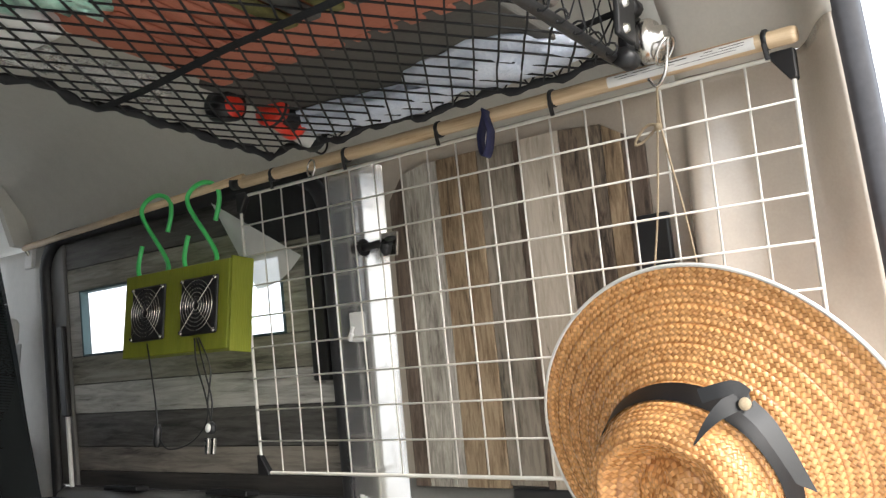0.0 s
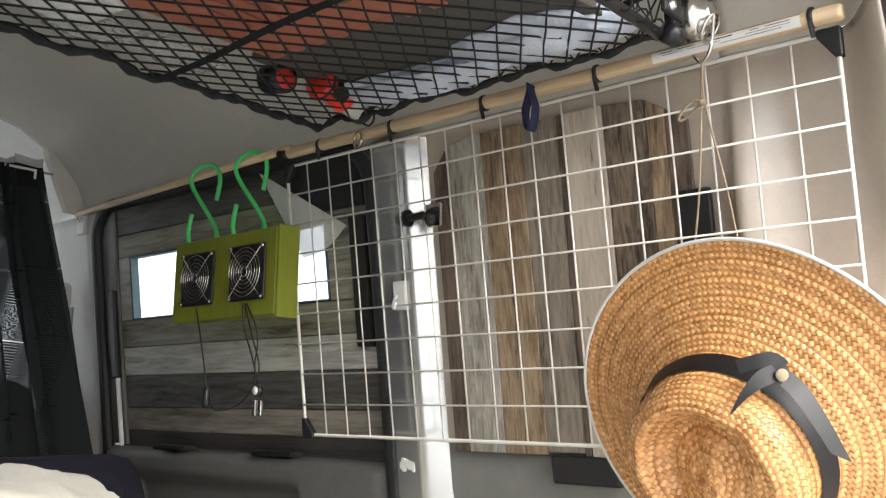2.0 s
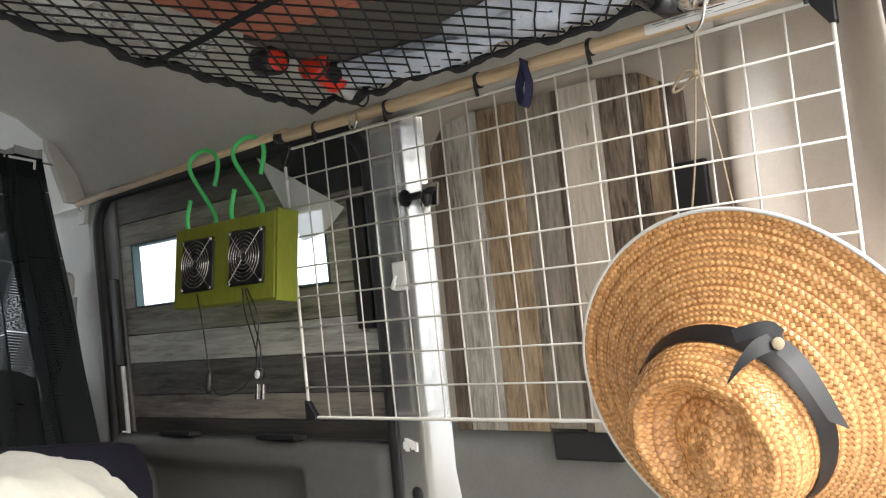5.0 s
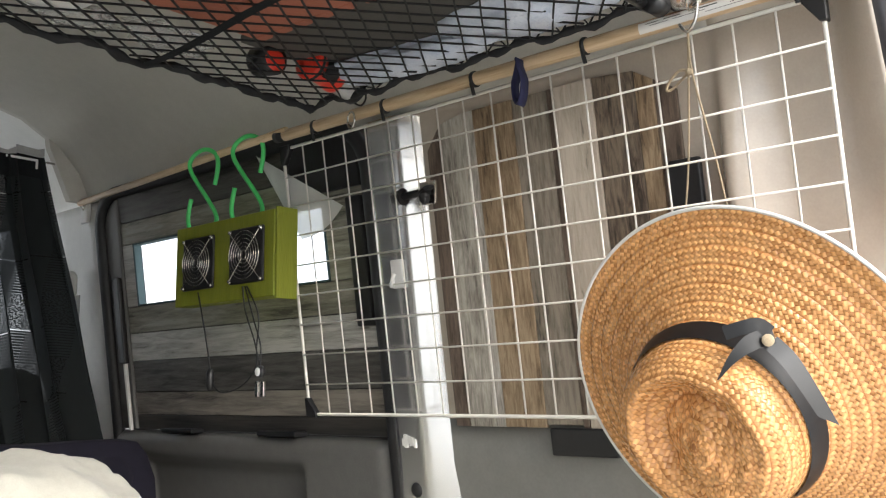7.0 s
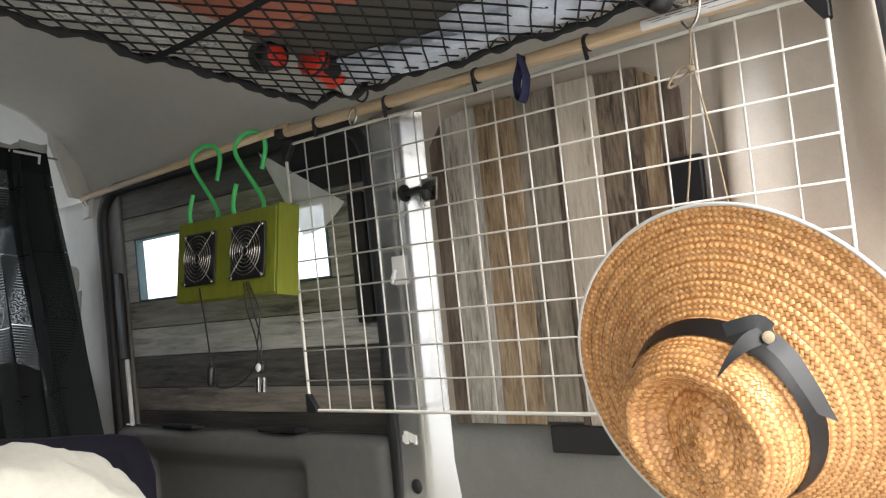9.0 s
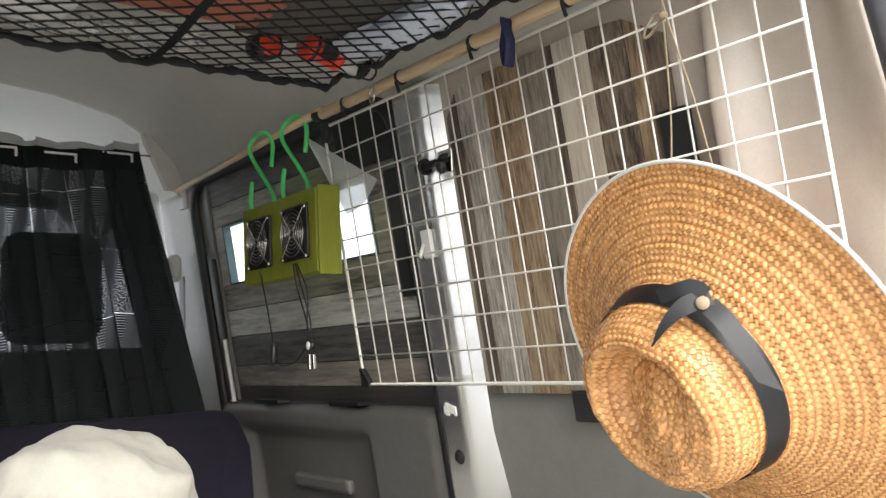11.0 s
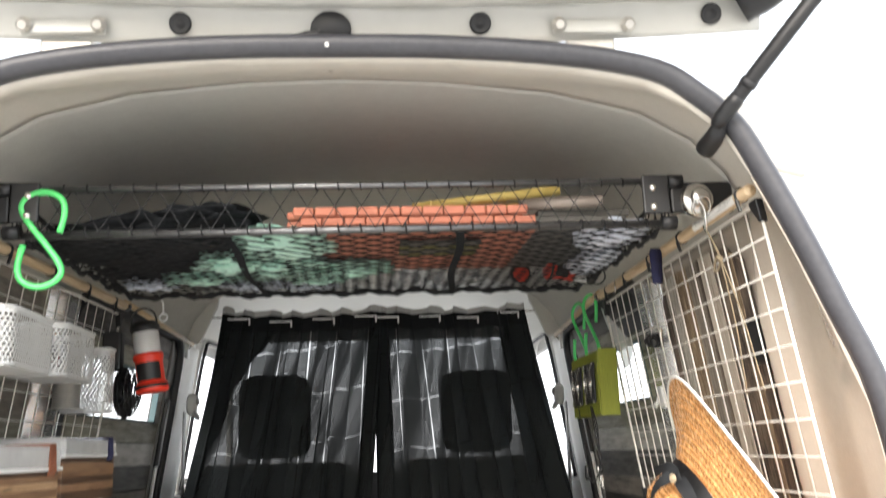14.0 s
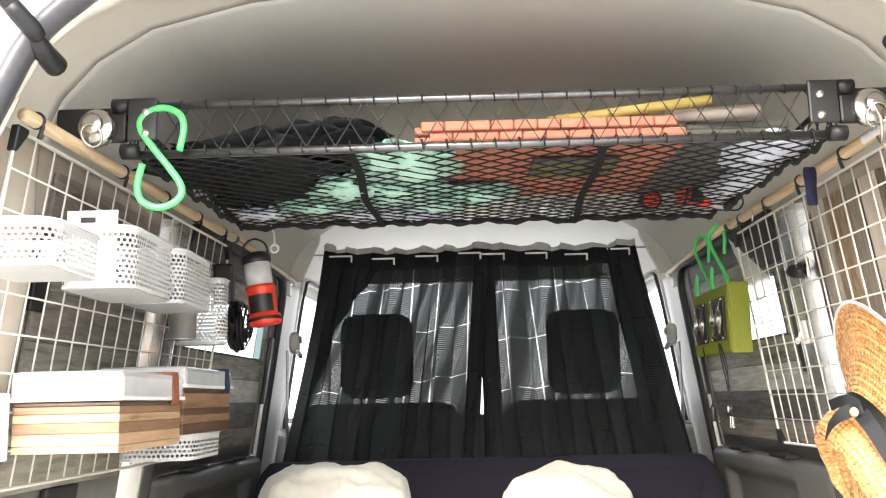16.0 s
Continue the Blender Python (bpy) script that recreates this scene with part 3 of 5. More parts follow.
    pil = part("pillar_" + nm, sheet(24, 40, pill), M_body, smooth=True)
    tagged(pil, "glossy pale-painted body pillar beside the sliding door", "pillar", kind="structure")
    # vertical planks over the quarter window
    quarter = thing("window_board_" + nm, ("upright" if side > 0 else "level grey") + " weathered wood planks covering the quarter window", "window board", kind="structure")
    boards = ((.612, .584, "v_brown"), (.584, .534, "v_grey"), (.534, .518, "v_pale"), (.518, .482, "v_tan"), (.482, .446, "v_tan"), (.446, .386, "v_mid"), (.386, .375, "v_brown"), (.375, .314, "v_white"), (.314, .252, "v_dark"), (.252, .226, "v_tan"), (.226, .196, "v_brown"))
    if side < 0:
        boards = ()
        for z0, z1, tone in ((.560, .628, "grey"), (.628, .700, "pale"), (.700, .775, "grey"), (.775, .850, "worn"), (.850, .925, "grey"), (.925, 1.018, "worn")):
            part("plank", slab(side, .198, .600, z0 + .0005, z1 - .0005, .040, .007), PLANK[tone], quarter)
    for y1, y0, tone in boards:
        b = slab(side, y0 + .0005, y1 - .0005, .560 + (.004 if tone == "v_mid" else 0), 1.018, .040 + (.0006 if tone in ("v_mid", "v_dark") else 0), .007)
        for v in b.verts:
            if v.co.z > .95:
                d = max(0, .262 - v.co.y) * .6 + (max(0, v.co.y - .575) * 1.2)
                v.co.z -= d
                v.co.x += side * d * SLOPE
        part("plank", b, PLANK[tone], quarter)
    part("board_edge", tube(loop_on_wall(side, .182, .592, .548, 1.026, .05, .055), .0025, 8, closed=True), M_rubber, quarter, "dark rubber window edge", smooth=True)
    part("dark_pad", slab(side, .172, .216, .815, .889, .030, .009, .003), M_black, quarter, "black foam pad at the board's edge")
    part("dark_pad", slab(side, .335, .44, .522, .560, .036, .012, .003), M_black, quarter, "black foam pad under the board")


# ---- tailgate ----
def gate():
    g = thing("tailgate", "open white tailgate raised over the rear opening, inner side showing", "tailgate")
    zb, yb = 1.243, -.030
    def skin(u, v):
        x = -.60 + 1.20 * u
        d = v * .05
        drop = -.022 * (abs(x) / .6) ** 2
        return (x, yb - d * .45 - .0, zb + d - drop + .004 * math.sin(u * 40) * (v > .7))
    part("hinge_panel", thick_bm(sheet(60, 6, skin), .004), M_gate, g, "bare painted metal edge with bolt holes", smooth=True)
    def lip(u, v):
        x = -.60 + 1.20 * u
        drop = -.022 * (abs(x) / .6) ** 2
        return (x, yb - .022 - .05 * v, zb + .05 - drop + .012 * v)
    part("flange", thick_bm(sheet(60, 3, lip), .006), M_flange_lit, g, "painted flange, its colour lightened as lit", smooth=True)
    def inside(u, v):
        x = -.62 + 1.24 * u
        d = .05 + v * .85
        return (x, yb - .022 - d, zb + .062 + (d - .05) * .42 + .022 * (abs(x) / .62) ** 2)
    part("inner_panel", thick_bm(sheet(30, 10, inside), .03), M_gate, g, "grey inner panel of the tailgate", smooth=True)
    for x in (-.200, .203, .527):
        part("grommet", lathe([(.0, .003), (.004, .003), (.006, .001), (.010, .001), (.013, .004), (.015, 0)], 20, pose(x, yb - .012, zb + .025 + .022 * (abs(x) / .6) ** 2, 114, 0, 0) @ Matrix.Translation((0, 0, .007))), M_black, g, "black rubber grommet", smooth=True)
    gb = lathe([(0, .006), (.012, .006), (.022, .001), (.024, 0)], 20, pose(.0, yb - .014, zb + .018, 114, 0, 0) @ Matrix.Translation((0, 0, .007)))
    for v in gb.verts:
        v.co.x *= 1.15
    part("grommet", gb, M_black, g, "larger black cable grommet", smooth=True)
    part("cable", tube(curve_pts([(.0, yb - .02, zb + .016), (-.03, yb - .018, zb + .008), (-.08, yb - .01, zb - .002)], 6), .006, 8), M_black, g, smooth=True)
    for x in (-.352, .358):
        h = part("hinge", box(x - .034, x + .034, yb - .004, yb + .012, zb - .012, zb + .018, .003), M_tin, g, "bare metal hinge")
        part("hinge_leaf", box(x - .055, x + .055, yb - .022, yb - .012, zb + .010, zb + .030, .003), M_gate, g)
        for dx in (-.048, .048):
            part("bolt", lathe([(0, .008), (.006, .008), (.009, .002), (.011, 0)], 10, pose(x + dx, yb - .02, zb + .022, 114, 0, 0) @ Matrix.Translation((0, 0, .007))), M_tin, g, "hexagonal bolt")
    for s in (1, -1):
        cor = tube(curve_pts([(s * .565, yb - .02, zb + .055), (s * .62, yb - .07, zb + .085), (s * .74, yb - .35, zb + .21)], 6), [.032] * 13, 10)
        part("corner_garnish", cor, M_black, g, "dark plastic corner garnish", smooth=True)
    return g


gate()
for s in (1, -1):
    st = thing("gas_strut", "dark gas strut holding the tailgate open", "gas strut", "tailgate struts")
    a, b = Vector((s * .513, -.083, 1.116)), Vector((s * .745, -.41, 1.425))
    m = a.lerp(b, .55)
    part("cylinder", tube([a.lerp(b, .04), a.lerp(b, .06), m], .0105, 14), M_black, st, smooth=True)
    part("piston", tube([m, b], .0055, 10), M_steel, st, "bright steel piston rod", smooth=True)
    part("bracket", tube(curve_pts([(a.x - s * .002, -.02, a.z - .022), (a.x, -.05, a.z - .016), (a.x + s * .002, -.066, a.z - .006), (a.x + s * .003, -.076, a.z)], 4), [.014, .014, .0138, .0135, .013, .0125, .012, .011, .010, .009, .008, .007, .006], 14), M_black, st, "dark moulded ball bracket", smooth=True)
    part("socket", tube([a.lerp(b, -.03), a.lerp(b, -.025), a, a.lerp(b, .05), a.lerp(b, .07)], [.005, .009, .0115, .0115, .0105], 14), M_black, st, "rounded black strut end", smooth=True)
    part("ring", tube([a.lerp(b, .10), a.lerp(b, .12)], .0118, 14), M_rubber, st, smooth=True)
    part("ball_stud", lathe([(0, .006), (.004, .004), (.0055, 0), (.004, -.004), (0, -.006)], 14, pose(a.x, a.y - .006, a.z)), M_steel, st, "bright ball stud", smooth=True)
for x in (-.30, -.008, .28):
    tagged(part("trim_clip", lathe([(0, .003), (.006, .002), (.009, 0)], 16, pose(x + .004, .012, 1.227 - .06 * x * x, 200, 0, 0)), M_trim, smooth=True), "beige push clip in the headliner edge", "clip", "headliner clips")
tagged(part("seal_clip", lathe([(0, .002), (.0025, .0015), (.0035, 0)], 12, pose(-.004, -.076, 1.224, 90, 0, 0)), M_white, smooth=True), "small white clip on the tailgate seal", "clip")


# ---- wire grids on both sides ----
def grid_panel(side):
    g = thing("wire_grid", "white coated wire grid panel tied to a wooden pole", "wire grid", "wire grids")
    def gp(i, j, inn=0.0):
        z = 1.022 - .05 * j * .9898
        y = .9 - .05 * i
        return Vector((at_side(side, side_x(z) - inn, y), y, z))
    fr = tube([gp(.12, 0), gp(17.88, 0), gp(18, .12), gp(18, 8.88), gp(17.88, 9), gp(.12, 9), gp(0, 8.88), gp(0, .12)], .0027, 8, closed=True)
    part("frame", fr, M_wire, g, smooth=True)
    for i in range(1, 18):
        part("wire", tube([gp(i, 0), gp(i, 9)], .0014, 6), M_wire, g, smooth=True)
    for j in range(1, 9):
        part("wire", tube([gp(0, j, .0028), gp(18, j, .0028)], .0014, 6), M_wire, g, smooth=True)
    for i, j, di, dj in ((0, 0, 1, 1), (18, 0, -1, 1), (0, 9, 1, -1), (18, 9, -1, -1)):
        c = bmesh.new()
        vs = []
        for inn in (.0055, -.0055):
            vs.append([c.verts.new(gp(i + a * di, j + b * dj, inn)) for a, b in ((-.10, -.10), (.42, -.10), (.42, .06), (.06, .56), (-.10, .56))])
        c.faces.new(vs[0])
        c.faces.new(vs[1][::-1])
        for k in range(5):
            c.faces.new((vs[0][k], vs[0][(k + 1) % 5], vs[1][(k + 1) % 5], vs[1][k]))
        bmesh.ops.bevel(c, geom=list(c.edges), offset=.0015, segments=1, affect="EDGES")
        part("corner_cap", c, M_black, g, "black plastic corner cap")
    return g


def pole(side):
    p = thing("wooden_pole", "pale wooden dowel pole fixed along the side of the roof", "pole", "wooden poles")
    def px(y, d=0.0):
        return at_side(side, .572 - d, y)
    part("thick_pole", tube([(px(-.012), -.012, 1.037), (px(-.007), -.007, 1.037), (px(.885), .885, 1.040), (px(.89), .89, 1.040)], [.008, .0095, .0095, .008], 16), M_pole, p, smooth=True)
    part("thin_pole", tube([(px(.87, .004), .87, 1.046), (at_side(side, .612, 1.66), 1.66, 1.044)], .0068, 14), M_pole, p, smooth=True)
    part("end_tape", tube([(px(.878), .878, 1.040), (px(.9), .90, 1.041)], .0105, 14), M_black, p, "black tape at the joint", smooth=True)
    for y in (.02, .285, .465, .64, .80):
        x = px(y)
        part("cable_tie", tube([(x, y - .003, 1.0385), (x, y - .002, 1.0385), (x, y + .002, 1.0385), (x, y + .003, 1.0385)], [.0100, .0116, .0116, .0100], 14), M_black, p, "black cable tie", smooth=True)
        part("tie_tail", tube([(x - side * .009, y, 1.031), (x - side * .005, y - .002, 1.014)], .0028, 6), M_black, p)
    if side > 0:
        def arc(y0, y1, a0, a1, r):
            return sheet(6, 6, lambda u, v: (px(0) + r * math.cos(radians(a0 + (a1 - a0) * v)), y0 + (y1 - y0) * u, 1.0375 + r * math.sin(radians(a0 + (a1 - a0) * v))))
        lab = part("label", arc(.03, .205, 150, 235, .0099), M_paper, p, "white paper sticker with red and black print", smooth=True)
        for y0, y1, a0, a1, mm in ((.03, .205, 151, 156, M_brown), (.040, .068, 172, 177, M_black), (.075, .085, 172, 177, M_black), (.105, .135, 170, 178, M_black), (.15, .172, 172, 177, M_black), (.178, .195, 172, 177, M_black), (.04, .09, 190, 193, M_black), (.12, .16, 190, 193, M_black), (.165, .19, 190, 193, M_black), (.05, .12, 206, 209, M_black)):
            part("print_bar", arc(y0, y1, a0, a1, .0101), mm, lab)
    return p


for side in (1, -1):
    grid_panel(side)
    pole(side)
    br = thing("pole_bracket", "small white wall bracket holding the pole's end", "bracket", "pole brackets")
    part("plate", box(at_side(side, .622, 1.66), at_side(side, .632, 1.66), 1.645, 1.675, 1.00, 1.05, .002), M_white, br)
    part("arm", tube([(at_side(side, .625, 1.66), 1.66, 1.03), (at_side(side, .610, 1.66), 1.66, 1.046)], .004, 8), M_steel, br)


# ---- overhead rack ----
def net_z(x, y):
    sag = .006 * math.sin(math.pi * min(1, max(0, (y - .12) / .47))) * (1 - (x / .52) ** 2)
    return 1.034 - .012 * (y - .12) - sag


def half_w(y):
    return .495 - .03 * max(0, (y - .12) / .47)


def rack():
    r = thing("overhead_rack", "black overhead net rack slung between roof brackets, full of gear", "net rack")
    part("rod", tube([(-.515, .11, 1.097), (.515, .11, 1.099)], .0056, 12), M_rod, r, "dark tubular cross rod", smooth=True)
    part("rod", tube([(-.50, .12, 1.030), (.50, .12, 1.034)], .0062, 12), M_rod, r, "dark tubular cross rod", smooth=True)
    part("front_cord", tube([(x, .585 + .007 * math.sin(9 * x) * math.sin(41 * x), net_z(x, .585) + .003 * math.sin(63 * x)) for x in [-.465 + .93 * k / 80 for k in range(81)]], [.0055 + .002 * math.sin(k * 1.9) for k in range(81)], 8), M_cord, r, "thick black edge cord", smooth=True)
    for s in (1, -1):
        part("side_cord", tube([(s * half_w(y), y, net_z(s * .5, y) + .006 * math.sin(31 * y) * math.sin(77 * y)) for y in [.11 + .475 * k / 48 for k in range(49)]], [.0045 + .0016 * math.sin(k * 2.1) for k in range(49)], 8), M_cord, r, "thick black edge cord", smooth=True)
        part("side_cord", tube([(s * (.505 - .035 * k / 12), .11 + .45 * k / 12, 1.097 - .06 * k / 12) for k in range(13)], .004, 8), M_cord, r, smooth=True)
        bk = part("bracket", box(s * .452, s * .494, .098, .104, 1.044, 1.106, .003), M_black, r, "black steel bracket plate")
        part("bracket_arm", box(s * .50, s * .60, .110, .122, 1.048, 1.098, .004), M_black, r, "black steel bracket arm")
        for z in (1.055, 1.085):
            part("screw", lathe([(0, .004), (.004, .0035), (.006, 0)], 12, pose(s * .468, .098, z, 90, 0, 0)), M_steel, r, "bright screw head", smooth=True)
        for xx, zz in ((.508, 1.098), (.494, 1.032)):
            part("rod_end", tube([(s * (xx - .012), .11, zz), (s * (xx + .010), .11, zz)], .011, 10), M_black, r, "black plastic rod end", smooth=True)
        part("knob", lathe([(0, .026), (.012, .026), (.014, .023), (.015, .016), (.022, .015), (.026, .010), (.026, 0), (0, 0)], 28, pose(s * .538, .110, 1.066, 90, 0, 0)), M_steel, r, "shiny nickel clamp knob", smooth=True)
        part("knob_ring", tube([(s * (.538 + .014 * math.cos(a)), .088 - .008 * math.sin(a), 1.050 + .014 * math.sin(a)) for a in [2 * math.pi * k / 18 for k in range(18)]], .002, 6, closed=True), M_steel, r, smooth=True)
        for x0, x1 in ((.19, .17), (-.187, -.187)):
            if s > 0:
                part("strap", sheet(12, 1, lambda u, v: (x1 + (x0 - x1) * u + .013 * (v - .5) + .004 * math.sin(u * 9), .12 + .46 * u, net_z(x0, .12 + .46 * u) - .008)), M_blackcloth, r, "black webbing strap under the net")
    # netting
    bm = bmesh.new()
    d = .0285
    for sgn in (1, -1):
        k = -60
        while k < 60:
            c = k * d * 1.6
            pts = []
            for q in range(0, 49):
                y = .12 + .465 * q / 48
                x = c + sgn * 1.6 * (y - .35)
                if abs(x) <= half_w(y):
                    pts.append((x + .0030 * noise.noise(Vector((x * 22, y * 22, sgn * 3))), y, net_z(x, y) - .0015 * sgn))
            if len(pts) > 2:
                tube(pts[::2] + ([pts[-1]] if len(pts) % 2 == 0 else []), .00135, 4, bm, cap=False)
            k += 1
    part("bottom_netting", bm, M_cord, r, "black knotted netting", kind="stuff")
    bm = bmesh.new()
    n = 24
    for k in range(n):
        x0, x1, x2 = [-.49 + .98 * (k + q) / n for q in (0, .5, 1)]
        for a, b in (((x0, 1.098), (x1, 1.066)), ((x1, 1.066), (x2, 1.098)), ((x0, 1.032), (x1, 1.066)), ((x1, 1.066), (x2, 1.032))):
            tube([(a[0], .108, a[1]), (b[0], .110, b[1])], .0009, 4, bm, cap=False)
    for k in range(30):
        x = -.49 + .98 * k / 29
        for zc, rr in ((1.098, .0062), (1.032, .0068)):
            tube([(x + .004 * q / 8, .11 + rr * math.cos(q * .785), zc + rr * math.sin(q * .785)) for q in range(9)], .0012, 4, bm, cap=False)
    for s in (1, -1):
        for k in range(14):
            y = .12 + .45 * k / 14
            zt = 1.097 - .06 * (y - .11) / .45
            for dy in (.032, -.032):
                y2 = min(.58, max(.115, y + dy))
                tube([(s * (half_w(y) + .004), y, zt), (s * half_w(y2), y2, net_z(s * .5, y2))], .0011, 4, bm, cap=False)
    part("side_netting", bm, M_cord, r, "black knotted netting", kind="stuff")
    return r


def settle(ob, lift=.043):
    """Lays the rack and its load at their place under the roof."""
    for o in (ob, *ob.children_recursive):
        if o.type == "MESH":
            for v in o.data.vertices:
                v.co.z += lift * max(0, v.co.y - .12)
                v.co.x += .014
                v.co.y = .157 + (v.co.y - .115) * 1.16
    return ob


settle(rack(), 0)


# ---- things on the net ----
def foam_mat():
    f = thing("foam_mat", "terracotta orange interlocking foam mats folded on the net", "foam mat")
    z = 1.046
    part("sheet", box(-.095, .285, .135, .50, z - .006, z + .004, .002), M_orange, f)
    part("sheet", box(-.095, .270, .130, .48, z + .006, z + .018, .003), M_orange, f)
    for k in range(11):
        y = .15 + .033 * k
        t = box(.285, .300, y, y + .018, z - .006, z + .004, .002)
        part("tooth", t, M_orange, f)
    for k in range(11):
        x = -.085 + .033 * k
        part("tooth", box(x, x + .0322, .121, .131, z + .0085, z + .023, .003), M_orange, f)
        part("tooth", box(x + .012, x + .0442, .124, .131, z - .006, z + .0065, .003), M_orange, f)
    for k in range(6):
        part("ridge", box(.095, .215, .33 + .022 * k, .341 + .022 * k, z - .011, z - .005, .003), M_orange, f)
    return f


settle(foam_mat())
gb = thing("folded_board", "dark grey flat folding board lying on the net", "board")
part("board", box(.29, .44, .15, .53, 1.044, 1.056, .003), M_greyfoam, gb)
part("board", box(.30, .45, .16, .52, 1.058, 1.070, .003), M_greyfoam, gb)
ol = thing("folding_stool", "olive cloth strips and slats of a folded stool", "stool")
for k in range(4):
    part("slat", box(.08, .215, .215 + .028 * k, .232 + .028 * k, 1.028, 1.037, .003), M_olive if k % 2 else M_greyfoam, ol)


def stick(name, label, a, b, r, m, rings=0):
    t = thing(name, label, "stick")
    part("shaft", tube([a, b], r, 12), m, t, smooth=True)
    a, b = Vector(a), Vector(b)
    for k in range(rings):
        p = a.lerp(b, (k + .5) / rings)
        d = (b - a).normalized()
        part("node_ring", tube([p - d * .002, p + d * .002], r * 1.12, 12), m, t, smooth=True)
    return t


stick("bamboo_stick", "yellow bamboo stick lying on the mats", (.10, .17, 1.078), (.335, .15, 1.099), .008, M_yellow, 4)
stick("bamboo_stick", "yellow bamboo stick lying on the mats", (.16, .19, 1.074), (.338, .17, 1.086), .007, M_yellow, 3)
stick("grey_handle", "rounded grey wooden handle lying on the board", (.27, .16, 1.078), (.40, .14, 1.078), .010, mat("grey_handle", (.26, .22, .19), None, 80, .5), 0)
tw = thing("towel", "rumpled pale blue-white towel at the rack's end", "towel")
part("roll", blob(.040, .13, .016, (.452, .42, 1.034), 3.0, .3), M_towel, tw, smooth=True)
part("fold", blob(.055, .10, .016, (.440, .24, 1.044), 5.0, .35), M_towel, tw, smooth=True)
mc = thing("mint_cloth", "mint green fluffy cloth bundled on the net", "cloth")
part("fold", blob(.115, .085, .017, (-.155, .39, 1.031), 7.0, .55, freq=1.9), M_mint, mc, smooth=True)
part("drape", blob(.075, .11, .015, (-.115, .24, 1.038), 9.0, .45, freq=1.6), M_mint, mc, smooth=True)
for bx, by, rx, ry, sd in ((-.29, .45, .075, .035, 61), (-.07, .46, .085, .045, 63), (-.215, .33, .05, .06, 65), (.0, .40, .06, .035, 67)):
    part("fold", blob(rx, ry, .014, (bx, by, 1.026), sd, .6, freq=2.4), M_mint, mc, smooth=True)
wc = thing("white_cloth", "crumpled white cloth under the mint cloth on the net", "cloth")
for bx, by, rx, ry, sd in ((-.20, .52, .075, .04, 71), (-.10, .535, .07, .035, 73), (-.40, .50, .05, .045, 75)):
    part("fold", blob(rx, ry, .013, (bx, by, 1.022), sd, .55, freq=2.2), M_towel, wc, smooth=True)
bc = thing("black_jacket", "heap of black clothing on the net", "clothing")
part("body", blob(.165, .20, .026, (-.335, .34, 1.054), 11.0, .45, freq=1.5), M_blackcloth, bc, smooth=True)
part("hood", blob(.075, .09, .020, (-.215, .20, 1.066), 13.0, .45, freq=1.6), M_blackcloth, bc, smooth=True)
part("sleeve", blob(.15, .07, .022, (-.34, .49, 1.042), 14.0, .3), M_blackcloth, bc, smooth=True)
wb = thing("tissue_pack", "white soft tissue pack resting on the net", "tissue pack")
part("wrap", blob(.065, .045, .016, (.012, .50, 1.028), 17.0, .12, power=.6), M_white, wb, smooth=True)
for x, y, sx, sy, sd in ((-.30, .545, .05, .025, 21), (.20, .550, .055, .022, 25), (.08, .56, .05, .02, 27)):
    pb = thing("plastic_bag", "crinkled clear plastic bag on the net", "plastic bag", "plastic bags")
    part("bag", blob(sx, sy, .016, (x, y, 1.030), sd, .4, freq=2), M_bag, pb, smooth=True)


def lantern(m, label, name="lantern"):
    t = thing(name, label, "lantern", "lanterns", at=m)
    part("body", lathe([(0, -.06), (.030, -.06), (.033, -.056), (.033, -.042), (.028, -.038), (.028, .005), (.031, .012), (.030, .020), (.0, .020)], 24), M_red, t, smooth=True)
    part("grip", sheet(12, 8, lambda u, v: ((.0300 + .0012 * math.sin(math.pi * u)) * math.cos(radians(225 + 100 * u)), (.0300 + .0012 * math.sin(math.pi * u)) * math.sin(radians(225 + 100 * u)), -.036 + .036 * v)), M_black, t, "black rubber grip panel", smooth=True)
    part("base_ring", lathe([(.0335, -.052), (.0350, -.05), (.0350, -.047), (.0335, -.045)], 24), M_black, t, "black base ring", smooth=True)
    part("globe", lathe([(.026, .020), (.027, .03), (.027, .064), (.025, .068)], 24), M_lens, t, "milky clear globe", smooth=True)
    part("top", lathe([(.028, .066), (.030, .070), (.030, .080), (.022, .088), (0, .090)], 24), M_black, t, "black cap", smooth=True)
    part("handle", tube(curve_pts([(.026, 0, .08), (.022, 0, .105), (0, 0, .118), (-.022, 0, .105), (-.026, 0, .08)], 5), .0022, 6), M_black, t, "black wire handle", smooth=True)
    return t


for o in (gb, ol, tw, mc, wc, bc, wb):
    settle(o)
for o in [o for o in bpy.data.objects if o.name.startswith(("bamboo_stick", "grey_handle", "plastic_bag"))]:
    settle(o)
lantern(pose(.440, .620, 1.050, 0, 98, 8) @ Matrix.Scale(.72, 4), "red and black camping lantern lying on the net")
fl = thing("torch", "small black torch with a red lens on the net", "torch")
part("barrel", tube([(.347, .655, 1.052), (.347, .62, 1.046)], .020, 18), M_black, fl, smooth=True)
part("lens", lathe([(0, .002), (.015, .001), (.016, 0)], 18, pose(.347, .619, 1.046, 90, 0, 0)), M_red, fl, "red lens", smooth=True)


